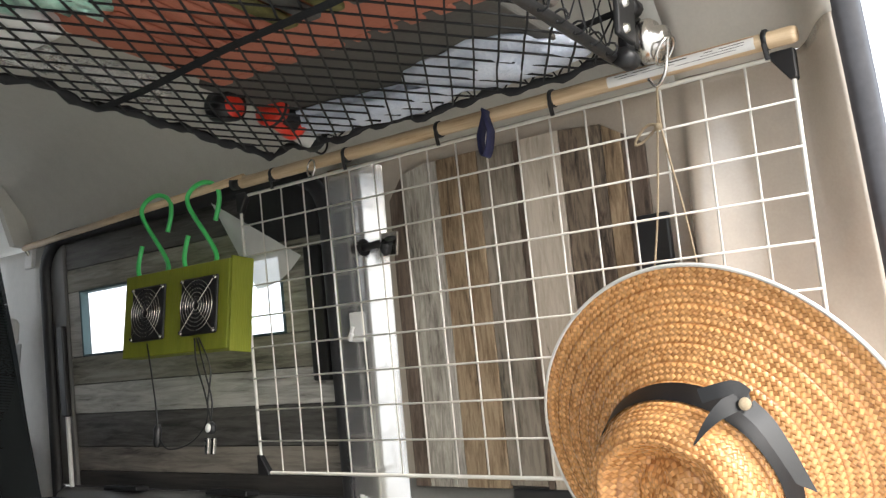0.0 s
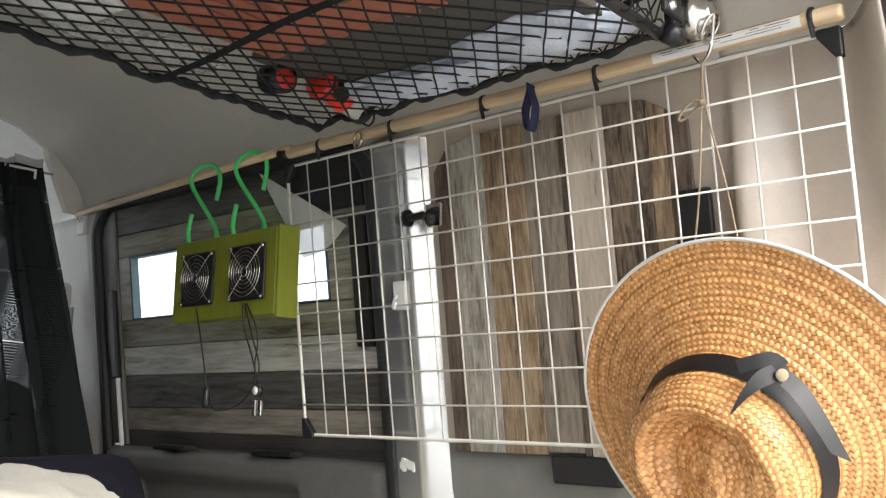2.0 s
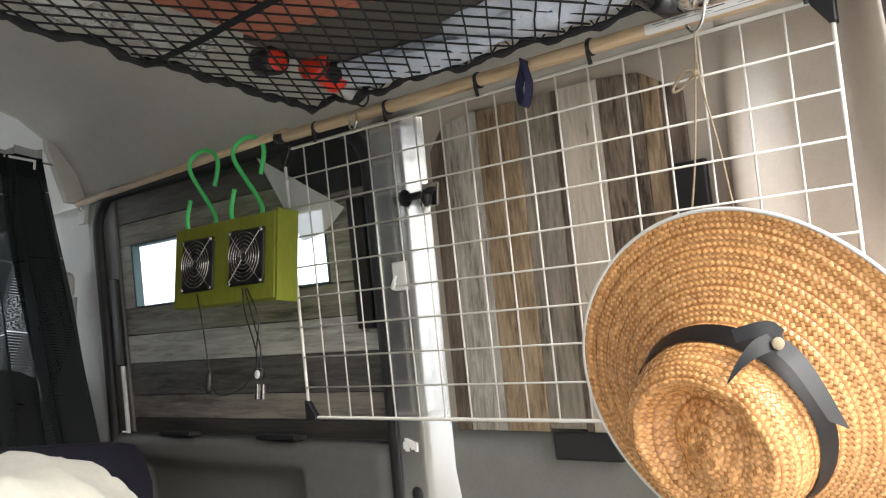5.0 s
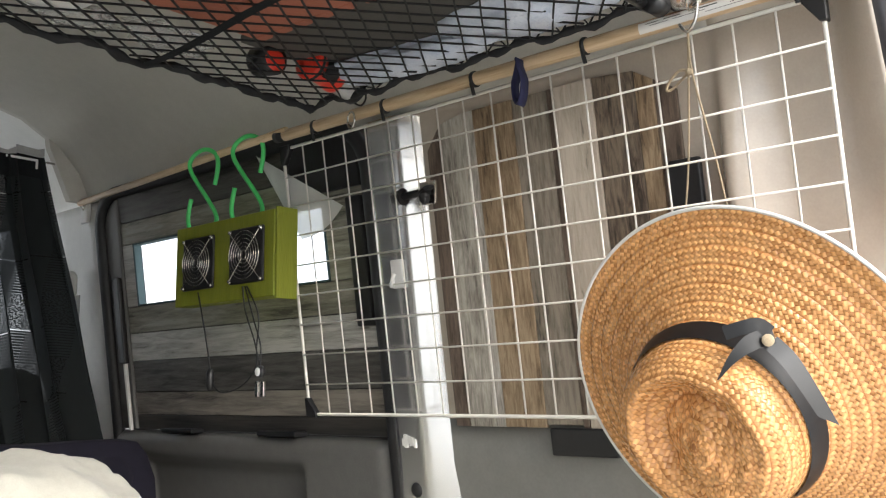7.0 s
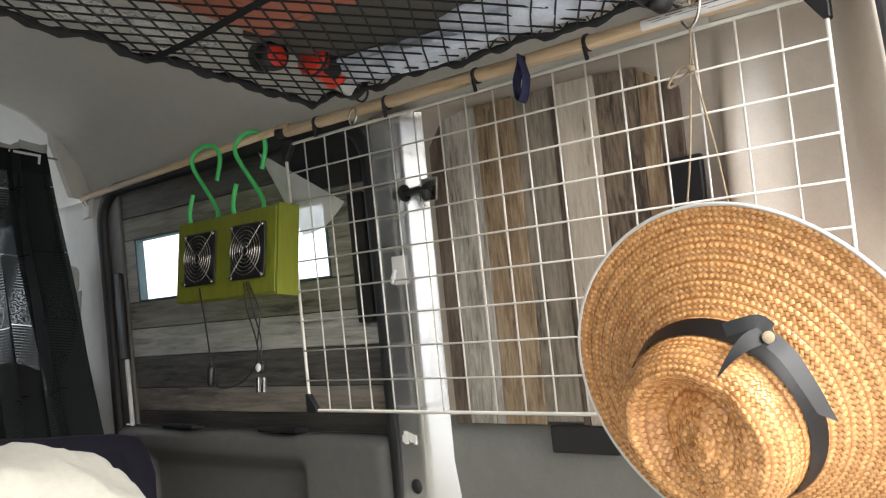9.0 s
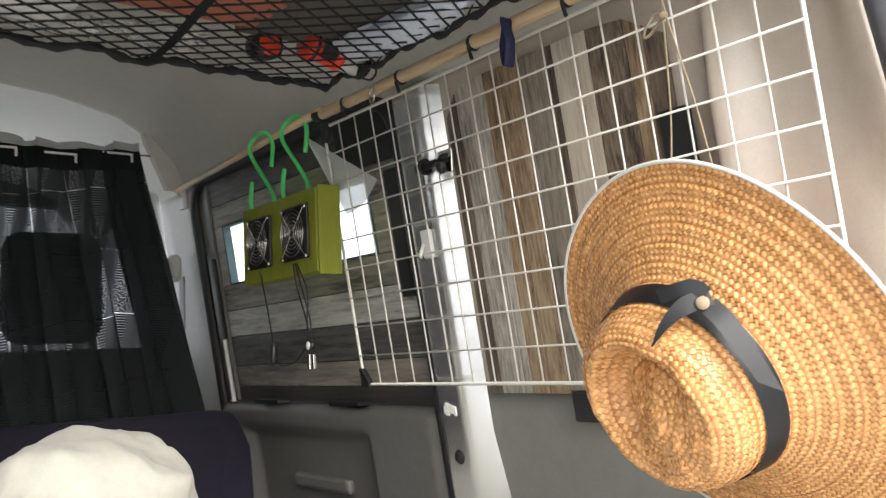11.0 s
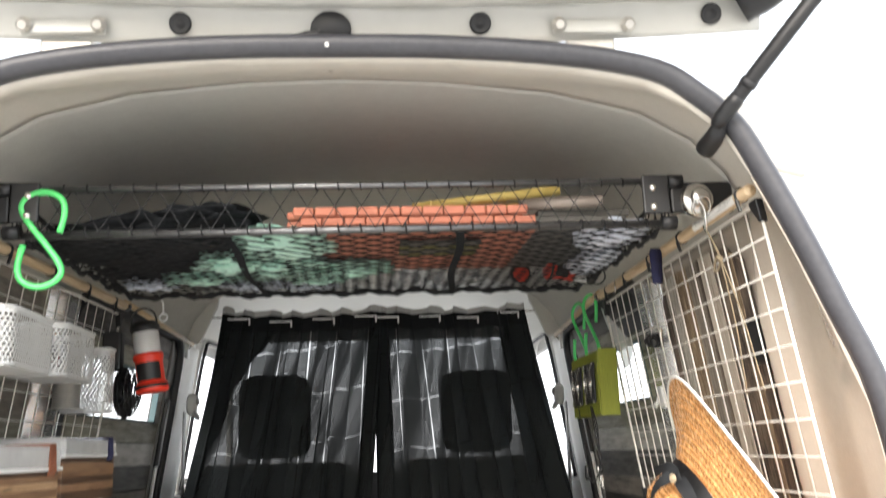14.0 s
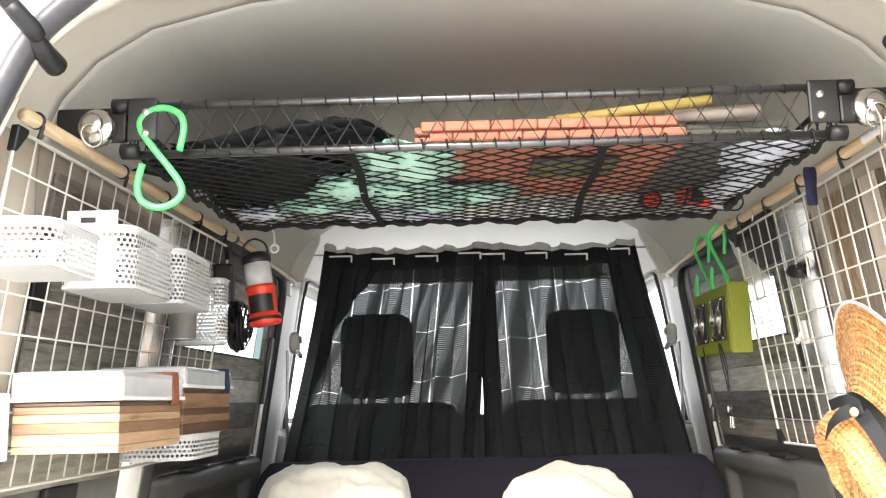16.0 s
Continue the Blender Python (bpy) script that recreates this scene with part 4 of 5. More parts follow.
def s_hook(m, label, s=1.0, wide=1.0, thick_r=.0050):
    h = thing("s_hook", label, "s-hook", "green s-hooks", at=m)
    half = [(.0235, .009), (.0272, .026), (.029, .044), (.024, .060), (.010, .0695), (-.006, .0705), (-.021, .063), (-.0285, .051), (-.0255, .037), (-.0150, .0205), (-.005, .0066)]
    pts = [(x * s * wide, 0, z * s) for x, z in half] + [(-x * s * wide, 0, -z * s) for x, z in half[::-1]]
    part("hook", tube(curve_pts(pts, 3), thick_r, 10), M_green, h, smooth=True)
    return h


s_hook(pose(-.432, .140, 1.020, 0, 0, 0), "bright green plastic s-hook hung on the rack rod", 1.0, 1.08)


# ---- straw hat ----
HAT_PINCH = 2.2


def hat():
    h = thing("straw_hat", "golden braided straw hat with a black ribbon hung on the grid", "hat")
    n = Vector((-.886, .102, -.452)).normalized()
    m = Matrix.Translation((.566, .102, .608)) @ n.to_track_quat("Z", "Y").to_matrix().to_4x4()
    prof = curve_pts([(.205, 0, .0), (.195, 0, .002), (.170, 0, .010), (.142, 0, .023), (.117, 0, .038), (.102, 0, .051), (.098, 0, .064), (.094, 0, .088), (.086, 0, .107), (.070, 0, .117), (.045, 0, .115), (.02, 0, .109), (.003, 0, .107)], 8)
    seg = 160
    bm = bmesh.new()
    lay = bm.loops.layers.uv.new("UVMap")
    length = [0.0]
    for a, b in zip(prof, prof[1:]):
        length.append(length[-1] + (b - a).length)
    rows = []
    for i, p in enumerate(prof):
        ring = []
        for k in range(seg):
            a = 2 * math.pi * k / seg
            w = p.x / .205
            bend = .005 * w ** 3 * math.sin(2 * a + .6) + .003 * w ** 3 * math.sin(3 * a)
            dent = 0
            if p.z > .085 and p.x < .088:
                px, py = p.x * math.cos(a - .9), p.x * math.sin(a - .9)
                edge = max(0, 1 - (p.x / .088) ** 4)
                trough = math.exp(-((p.x - .048) / .019) ** 2)
                side_of = math.cos(a - HAT_PINCH)
                dent = edge * (-.030 * trough * (.55 + .45 * side_of) - .012 * math.exp(-(p.x / .05) ** 2) * side_of * p.x / .03 + .007 * math.exp(-(p.x / .017) ** 2) + .006 * noise.noise(Vector((px * 34, py * 34, 2))) + .0035 * noise.noise(Vector((px * 90, py * 90, 5))))
            rad = p.x * (1 + .015 * math.sin(2 * a + 1.0) * w)
            ring.append(bm.verts.new((rad * math.cos(a), rad * math.sin(a), p.z + bend + dent + .0012 * math.sin(length[i] / .0186 * 2 * math.pi))))
        rows.append(ring)
    for i in range(len(rows) - 1):
        ring_no = int((length[i] + length[i + 1]) / 2 / .0186)
        mid = min(range(len(prof)), key=lambda q: abs(length[q] - (ring_no + .5) * .0186))
        turns = max(8, round(2 * math.pi * prof[mid].x / .0068))
        for k in range(seg):
            f = bm.faces.new((rows[i][k], rows[i][(k + 1) % seg], rows[i + 1][(k + 1) % seg], rows[i + 1][k]))
            for lp, (kk, ii) in zip(f.loops, ((k, i), (k + 1, i), (k + 1, i + 1), (k, i + 1))):
                lp[lay].uv = (kk / seg * turns, min((ring_no + 1) * 3 - .001, max(ring_no * 3 + .001, length[ii] / .0062)))
    bm.faces.new(rows[-1])
    h.matrix_basis = m
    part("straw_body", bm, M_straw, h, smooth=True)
    pts = []
    for k in range(seg):
        a = 2 * math.pi * k / seg
        rad = .206 * (1 + .015 * math.sin(2 * a + 1.0))
        pts.append((rad * math.cos(a), rad * math.sin(a), .005 * math.sin(2 * a + .6) + .003 * math.sin(3 * a)))
    part("rim", tube(pts, .0021, 6, closed=True), M_paper, h, "white stitched rim", smooth=True)
    def rib(u, v):
        a = 2 * math.pi * u
        z = .050 + .025 * v
        r = .1045 - .0065 * v
        w = r / .205
        rad = r * (1 + .015 * math.sin(2 * a + 1.0) * w)
        return (rad * math.cos(a), rad * math.sin(a), z)
    part("ribbon", sheet(96, 3, rib), M_ribbon, h, "black grosgrain ribbon", smooth=True)
    return h, m


hat_ob, hat_m = hat()


def ribbon_strip(pts, w, parent, normal, tip=0.0, cut=0.0):
    pts = curve_pts(pts, 6)
    nrm = Vector(normal)
    def fn(u, v):
        i = min(len(pts) - 1, round(u * (len(pts) - 1)))
        a, c = pts[max(0, i - 1)], pts[min(len(pts) - 1, i + 1)]
        side = (c - a).cross(nrm).normalized()
        along = (c - a).normalized()
        k = 1 - tip * max(0, u - .35) / .65
        return pts[i] + side * w * k * (v - .5) + along * cut * (v - .5) * u ** 6
    return part("ribbon_tail", sheet(len(pts) - 1, 2, fn), M_ribbon, parent, "loose black ribbon tail", smooth=True)


inv = hat_m.inverted()


def hp(x, y, z, d=0.0):
    """A world place in the hat's own axes, lifted d towards the cabin's middle."""
    d += .054
    return inv @ Vector((x - .926 * d, y - .373 * d, z - .043 * d))


FACE = inv.to_3x3() @ Vector((-.8, -.6, 0))
ribbon_strip([hp(.479, .080, .664, .003), hp(.490, .066, .669, .009), hp(.499, .055, .671, .011), hp(.505, .047, .664, .010)], .013, hat_ob, FACE)
ribbon_strip([hp(.507, .045, .662, .008), hp(.495, .062, .655, .014), hp(.484, .075, .641, .013), hp(.476, .087, .622, .008)], .0155, hat_ob, FACE, .92)
ribbon_strip([hp(.504, .047, .655, .006), hp(.513, .035, .639, .010), hp(.523, .022, .612, .012), hp(.532, .011, .585, .012)], .0185, hat_ob, inv.to_3x3() @ Vector((-.7, -.6, .4)), .25, -.016)
part("pin", lathe([(0, .002), (.0045, .0018), (.0058, .0)], 16, Matrix.Translation(hp(.503, .049, .657, .014)) @ FACE.to_track_quat("Z", "Y").to_matrix().to_4x4()), M_twine, hat_ob, "round beige button", smooth=True)

# string loop from the hook on the pole
sl = thing("hanging_string", "thin tan string loop with a bow hung from a wire hook", "string")
part("hook", tube(curve_pts([(.545, .118, 1.062), (.556, .125, 1.045), (.558, .13, 1.025), (.562, .142, 1.015), (.562, .152, 1.026)], 5), .0022, 8), M_steel, sl, "bright steel hook", smooth=True)
part("strand", tube(curve_pts([(.562, .142, 1.018), (.583, .154, .975), (.604, .170, .88), (.614, .183, .815), (.620, .192, .77)], 4), .0013, 6), M_twine, sl, smooth=True)
part("strand", tube(curve_pts([(.562, .142, 1.018), (.583, .150, .975), (.604, .138, .88), (.614, .130, .811), (.620, .125, .77)], 4), .0013, 6), M_twine, sl, smooth=True)
part("bow", tube(curve_pts([(.584, .152, .976), (.582, .165, .979), (.584, .180, .968), (.586, .184, .960), (.588, .176, .962), (.586, .160, .972), (.584, .152, .976)], 5), .0018, 6), M_twine, sl, "small tied bow", smooth=True)
part("knot", lathe([(0, .005), (.004, .003), (.005, 0), (.004, -.003), (0, -.005)], 10, pose(.583, .153, .975)), M_twine, sl, smooth=True)
stp = thing("hanging_strap", "dark navy webbing loop hung over the pole", "strap")
part("loop", thick_bm(sheet(24, 1, lambda u, v: (.552 + .016 * (v - .5) + .006 * math.sin(u * 6.2832), .374 + .013 * math.sin(u * 6.2832) * (1 - .75 * max(0, math.cos(u * 6.2832))), 1.008 + .032 * math.cos(u * 6.2832))), .0015), M_strap, stp, smooth=True)


# ---- fan box on the sliding door ----
def fan_box():
    f = thing("fan_box", "lime green corrugated board box with two small black fans", "fan box")
    x0, x1 = .553, .586
    y0, y1, z0, z1 = .880, 1.165, .769, .913
    body = bmesh.new()
    merge(body, box(x0, x1, y0, y1, z0, z1, .0015))
    part("box", body, M_lime, f, "lime corrugated plastic board")
    part("flap", box(x0 + .002, x1 + .012, y0 - .006, y0 - .001, z0 - .004, z1 + .004, .001), M_lime, f)
    for yc in (.948, 1.088):
        zc = .842
        e = .047
        fr = part("fan", box(x0 - .006, x0 - .001, yc - e, yc + e, zc - e, zc + e, .003), M_black, f, "square black computer fan")
        for k in range(6):
            r = .008 + .0066 * k
            part("guard_ring", tube([(x0 - .010, yc + r * math.cos(a), zc + r * math.sin(a)) for a in [2 * math.pi * q / 24 for q in range(24)]], .0009, 5, closed=True), M_steel, fr, smooth=True)
        for q in range(4):
            a = radians(45 + 90 * q)
            part("guard_spoke", tube([(x0 - .010, yc + .006 * math.cos(a), zc + .006 * math.sin(a)), (x0 - .009, yc + 0.056 * math.cos(a), zc + 0.056 * math.sin(a))], .001, 5), M_steel, fr)
        part("hub", lathe([(0, .004), (.013, .004), (.014, 0)], 20, pose(x0 - .006, yc, zc, 0, -90, 0)), M_black, fr, "black fan hub", smooth=True)
        for q in range(7):
            a = 2 * math.pi * q / 7
            bl = bmesh.new()
            vs = [bl.verts.new((x0 - .007 - dx, yc + rr * math.cos(a + da), zc + rr * math.sin(a + da))) for rr, da, dx in ((.013, 0, 0), (.042, .1, 0), (.042, .7, -.004), (.013, .6, -.004))]
            bl.faces.new(vs)
            part("blade", bl, M_black, fr)
        for dy in (-.042, .042):
            for dz in (-.042, .042):
                part("screw", lathe([(0, .003), (.003, .0025), (.004, 0)], 8, pose(x0 - .007, yc + dy, zc + dz, 0, -90, 0)), M_steel, fr)
    return f


fan_box()


for y in (1.105, .972):
    s_hook(pose(.566, y, .977, 0, 0, -76), "green plastic s-hook carrying the fan box on the pole", 1.12, 1.05, .0041)

# cables of the fans
cb = thing("fan_cables", "thin black usb cables with plugs hanging from the fans", "cable")
for pts in ([(.548, 1.085, .79), (.550, 1.082, .73), (.552, 1.082, .68), (.552, 1.082, .650)],
            [(.548, .955, .79), (.552, .962, .75), (.553, .95, .70), (.553, .944, .660)],
            [(.549, .945, .79), (.553, .93, .74), (.553, .945, .69), (.553, .955, .655), (.553, 1.0, .625), (.553, 1.06, .615), (.552, 1.084, .635)],
            [(.549, .95, .79), (.553, .943, .73), (.553, .935, .69), (.553, .944, .655)]):
    part("cord", tube(curve_pts([(x, y - .034 * max(0, .79 - z) / .14, z) for x, y, z in pts], 6), .0014, 6), M_black, cb, smooth=True)
part("plug", tube([(.552, 1.048, .655), (.552, 1.048, .648), (.552, 1.048, .625), (.552, 1.048, .618)], [.004, .007, .007, .004], 10), M_black, cb, "small round black switch", smooth=True)
part("plug", lathe([(0, .004), (.008, .004), (.010, .001), (.010, -.004), (0, -.005)], 16, pose(.551, .909, .647, 0, -90, 0)), M_black, cb, smooth=True)
part("lamp", lathe([(0, .002), (.006, .001), (.007, 0)], 14, pose(.5465, .909, .647, 0, -90, 0)), M_white, cb, "round white button", smooth=True)
for y in (.902, .916):
    part("usb_plug", box(.550, .556, y - .004, y + .004, .607, .632, .001), M_steel, cb, "bright usb plug")
# frosted sheet hanging beside the box
fs = thing("plastic_sheet", "torn frosted plastic sheet hanging from the pole", "plastic sheet")
def fsf(u, v):
    a, b, c = Vector((.598, .992, 1.030)), Vector((.614, .780, .912)), Vector((.620, .890, .870))
    top = a.lerp(b, u)
    low = a.lerp(c, u) if u < 1 else c
    p = top.lerp(low, v)
    round_off = .012 * u * math.sin(math.pi * v)
    return (p.x - .008 * math.sin(math.pi * u) * math.sin(math.pi * v), p.y - round_off * .4, p.z - round_off)


part("sheet", sheet(14, 12, fsf), M_sheet, fs, smooth=True)
dk = thing("black_board", "matt black board at the top of the sliding door", "board")
part("board", slab(1, .770, .945, .950, 1.045, .044, .008, .002), M_black, dk)
tk = thing("torn_sticker", "torn white sticker remnant on the pillar trim", "sticker")
for k in range(5):
    part("scrap", slab(1, .680 + .006 * k, .685 + .006 * k + .002 * (k % 2), .526 + .003 * ((k * 7) % 3), .540 + .002 * ((k * 5) % 4), .0183, .002, 0), M_paper, tk)
gm = thing("grommet_plug", "round black rubber plug in the lower trim", "plug")
part("plug", lathe([(0, .004), (.008, .004), (.011, .001), (.012, 0)], 20, pose(.687, .690, .462, 0, -98, 0)), M_black, gm, smooth=True)
rn = thing("steel_ring", "small bright steel ring hung on the pole", "ring")
part("ring", tube([(.562 + .003 * math.cos(a), .705 + .011 * math.cos(a), 1.028 + .013 * math.sin(a)) for a in [2 * math.pi * k / 18 for k in range(18)]], .0018, 6, closed=True), M_steel, rn, smooth=True)

# latch and hook on the right pillar
lt = thing("pole_clamp", "black threaded clamp on the pillar", "clamp")
part("plate", box(.612, .618, .578, .612, .886, .922, .002), M_steel, lt, "bright steel plate")
part("bolt", tube([(.612, .655, .905), (.606, .585, .905)], .006, 12), M_black, lt, smooth=True)
part("nut", tube([(.612, .646, .905), (.612, .660, .905)], .011, 6), M_steel, lt, "bright hexagonal nut")
part("washer", tube([(.611, .640, .905), (.611, .643, .905)], .013, 14), M_black, lt)
part("knob", blob(.008, .009, .010, (.602, .590, .896), 31, .2), M_black, lt, smooth=True)
part("knob_ear", blob(.005, .010, .004, (.600, .580, .908), 33, .2), M_black, lt, smooth=True)
ad = thing("adhesive_hook", "small white adhesive wall hook on the pillar", "wall hook")
part("plate", slab(1, .664, .690, .770, .814, .013, .006, .0025), M_white, ad)
part("hook", tube(curve_pts([(.629, .680, .792), (.624, .681, .776), (.620, .676, .772), (.618, .671, .780)], 4), .003, 8), M_white, ad, smooth=True)


# ---- front of the cabin ----
def curtain(x0t, x1t, x0b, x1b, name, seed, folds):
    c = thing("curtain", "dark sheer checked curtain hung behind the front seats", "curtain", "curtains")
    W = (x1t - x0t) * 1.5
    def fn(u, v):
        xt, xb = x0t + (x1t - x0t) * u, x0b + (x1b - x0b) * u
        k = v ** 1.1
        ph = 2 * math.pi * folds * u + .8 * math.sin(3 * u + seed)
        x = xt + (xb - xt) * k + (.005 + .006 * v) * math.sin(ph * 2 + .6) + .008 * math.sin(ph * .5 + 2 * v)
        y = 1.635 - .13 * v + (.016 + .008 * v) * math.sin(ph + .9 * v * math.sin(seed + 5 * u)) + .012 * noise.noise(Vector((u * 5, v * 3, seed)))
        z = 1.135 - .012 * math.sin(math.pi * u) - v * .66 + .006 * math.sin(ph)
        return (x, y, z)
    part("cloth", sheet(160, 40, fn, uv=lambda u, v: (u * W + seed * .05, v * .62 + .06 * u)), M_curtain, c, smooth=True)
    def edge(u, v):
        if x0t < -.2:
            w = u * (.07 + .36 * math.exp(-v * 3.4))
        else:
            w = 1 - u * (.22 - .08 * v)
        p = fn(w, v)
        return (p[0] + .004 * math.sin(40 * u), p[1] + .014 + .008 * math.sin(50 * u), p[2])
    part("gathered_edge", sheet(40, 30, edge), M_blackcloth, c, "gathered opaque black edge", smooth=True)
    def mid(u, v):
        w = 1 - u * .09 if x0t < -.2 else u * .09
        p = fn(w, v)
        return (p[0] + .006 * math.sin(33 * u), p[1] + .014 + .008 * math.sin(40 * u), p[2])
    part("gathered_edge", sheet(30, 30, mid), M_blackcloth, c, "gathered opaque black edge", smooth=True)
    def head(u, v):
        p = fn(u, 0)
        ph = 2 * math.pi * folds * u + .8 * math.sin(3 * u + seed)
        return (p[0], p[1] - .002, p[2] - .008 + (.018 + .003 * math.sin(ph) + .012 * noise.noise(Vector((u * 11, seed, 0)))) * v)
    part("heading_tape", sheet(160, 2, head), mat("grey_tape", (.42, .42, .41), None, 200, .8), c, "grey heading tape", smooth=True)
    def band(u, v):
        p = fn(u, v * .075)
        return (p[0], p[1] - .003, p[2] - .006)
    part("heading", sheet(160, 3, band), M_blackcloth, c, "opaque black heading", smooth=True)
    for k in range(4):
        u = (k + .5) / 4
        p = fn(u, .03)
        strip = box(p[0] - .034, p[0] + .034, p[1] - .026, p[1] - .024, p[2] - .004, p[2] + .001, .0005)
        box(p[0] + .029, p[0] + .034, p[1] - .026, p[1] - .024, p[2] - .020, p[2] - .003, .0005, bm=strip)
        part("hook", strip, M_white, c, "white plastic hook strip")
    return c


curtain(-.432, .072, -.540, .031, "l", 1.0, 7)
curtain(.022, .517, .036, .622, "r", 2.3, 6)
part_rail = thing("curtain_wire", "thin wire carrying the curtains across the cabin", "curtain wire")
part("wire", tube([(-.545, 1.66, 1.125), (0, 1.65, 1.115), (.62, 1.66, 1.125)], .0025, 6), M_steel, part_rail, smooth=True)


def seat(xc):
    s = thing("front_seat", "black cloth front seat seen through the curtain", "car seat", "front seats")
    def cushion(x0, x1, y0, y1, z0, z1, r):
        b = box(x0, x1, y0, y1, z0, z1, r)
        return b
    part("headrest", cushion(xc - .115, xc + .115, 1.78, 1.87, .69, .955, .044), M_blackcloth, s, smooth=True)
    part("backrest", cushion(xc - .255, xc + .255, 1.77, 1.91, .12, .675, .05), M_blackcloth, s, smooth=True)
    part("cushion", cushion(xc - .25, xc + .25, 1.85, 2.35, .02, .20, .05), M_blackcloth, s, smooth=True)
    for dx in (-.05, .05):
        part("post", tube([(xc + dx, 1.825, .65), (xc + dx, 1.825, .75)], .006, 8), M_steel, s, "steel headrest post")
    return s


seat(-.284)
seat(.368)
bench = thing("rear_bench", "folded rear bench covered with a dark navy blanket", "bench")
def blanket(u, v):
    x = -.575 + 1.232 * u
    a = math.pi * v
    y = 1.417 - .066 * math.cos(a) * (1 if abs(math.cos(a)) > .2 else abs(math.cos(a)) / .2)
    drop = max(0, abs(v - .5) - .18) * 1.5
    z = .526 - .075 * max(0, abs(u - .5) - .46) ** 2 / .0016 - .030 * abs(math.cos(a)) ** 3 - drop * .9 + .004 * noise.noise(Vector((x * 9, v * 6, 0)))
    return (x, y + .006 * noise.noise(Vector((x * 6, v * 4, 3))), z)
part("backrest", box(-.560, .630, 1.36, 1.475, .05, .510, .055), M_navy, bench, smooth=True)
part("blanket", sheet(60, 24, blanket), M_navy, bench, "dark navy blanket draped over the backrest", smooth=True)
part("seat_base", box(-.55, .63, 1.36, 1.60, .02, .20, .02), M_black, bench)
for x, y, z, sx, sy, sz, sd in ((-.297, .95, .425, .175, .14, .128, 41), (.200, .95, .412, .152, .14, .118, 47)):
    p = thing("pillow", "plump creased cream cotton pillow lying on the bed base", "pillow", "pillows")
    bm = blob(sx, sy, sz, (x, y, z), sd, .12, power=.9)
    bmesh.ops.subdivide_edges(bm, edges=bm.edges[:], cuts=1, use_grid_fill=True)
    for v in bm.verts:
        q = Vector((v.co.x * 5 + v.co.z * 9 + sd, v.co.y * 6, v.co.z * 7 - v.co.x * 6))
        fold = 1 - abs(noise.noise(q)) * 3.2
        fine = 1 - abs(noise.noise(q * 2.7)) * 3.0
        v.co.z += .009 * noise.noise(v.co * 6 + Vector((sd, 0, 0))) + .011 * max(0, fold) + .004 * max(0, fine)
        v.co.y -= .008 * max(0, fold)
    part("cover", bm, M_fabricw, p, smooth=True)
    tagged(p, group="pillows")
part("seam", tube(curve_pts([(-.362, .822, .470), (-.362, .818, .450), (-.356, .815, .425)], 4), .002, 6), M_black, bpy.data.objects["pillow"], "dark zip seam")
pl = thing("bed_base", "pale cloth-covered bed base on the cargo floor", "bed base")
part("deck", box(-.60, .60, .0, 1.33, .02, .30, .02), M_fabricw, pl)
for s in (1, -1):
    bt = thing("seat_belt", "grey seat belt guide on the door pillar", "seat belt", "seat belts")
    gx = at_side(s, .622, 1.715)
    part("guide", blob(.016, .022, .034, (gx, 1.715, .862), 51, .05, power=.7), M_pillar, bt, "pale grey plastic belt guide", smooth=True)
    part("guide_loop", tube(curve_pts([(gx - s * .010, 1.735, .835), (gx - s * .018, 1.72, .822), (gx - s * .018, 1.70, .822), (gx - s * .010, 1.690, .838)], 5), .006, 8), M_pillar, bt, smooth=True)
    part("guide_cap", lathe([(0, .010), (.010, .009), (.014, 0)], 16, pose(gx - s * .012, 1.715, .872, 0, -90 * s, 0)), M_grey, bt, smooth=True)
    part("webbing", box(at_side(s, .640, 1.66), at_side(s, .644, 1.66), 1.70, 1.73, .45, .84, .001), M_grey, bt, "pale webbing")

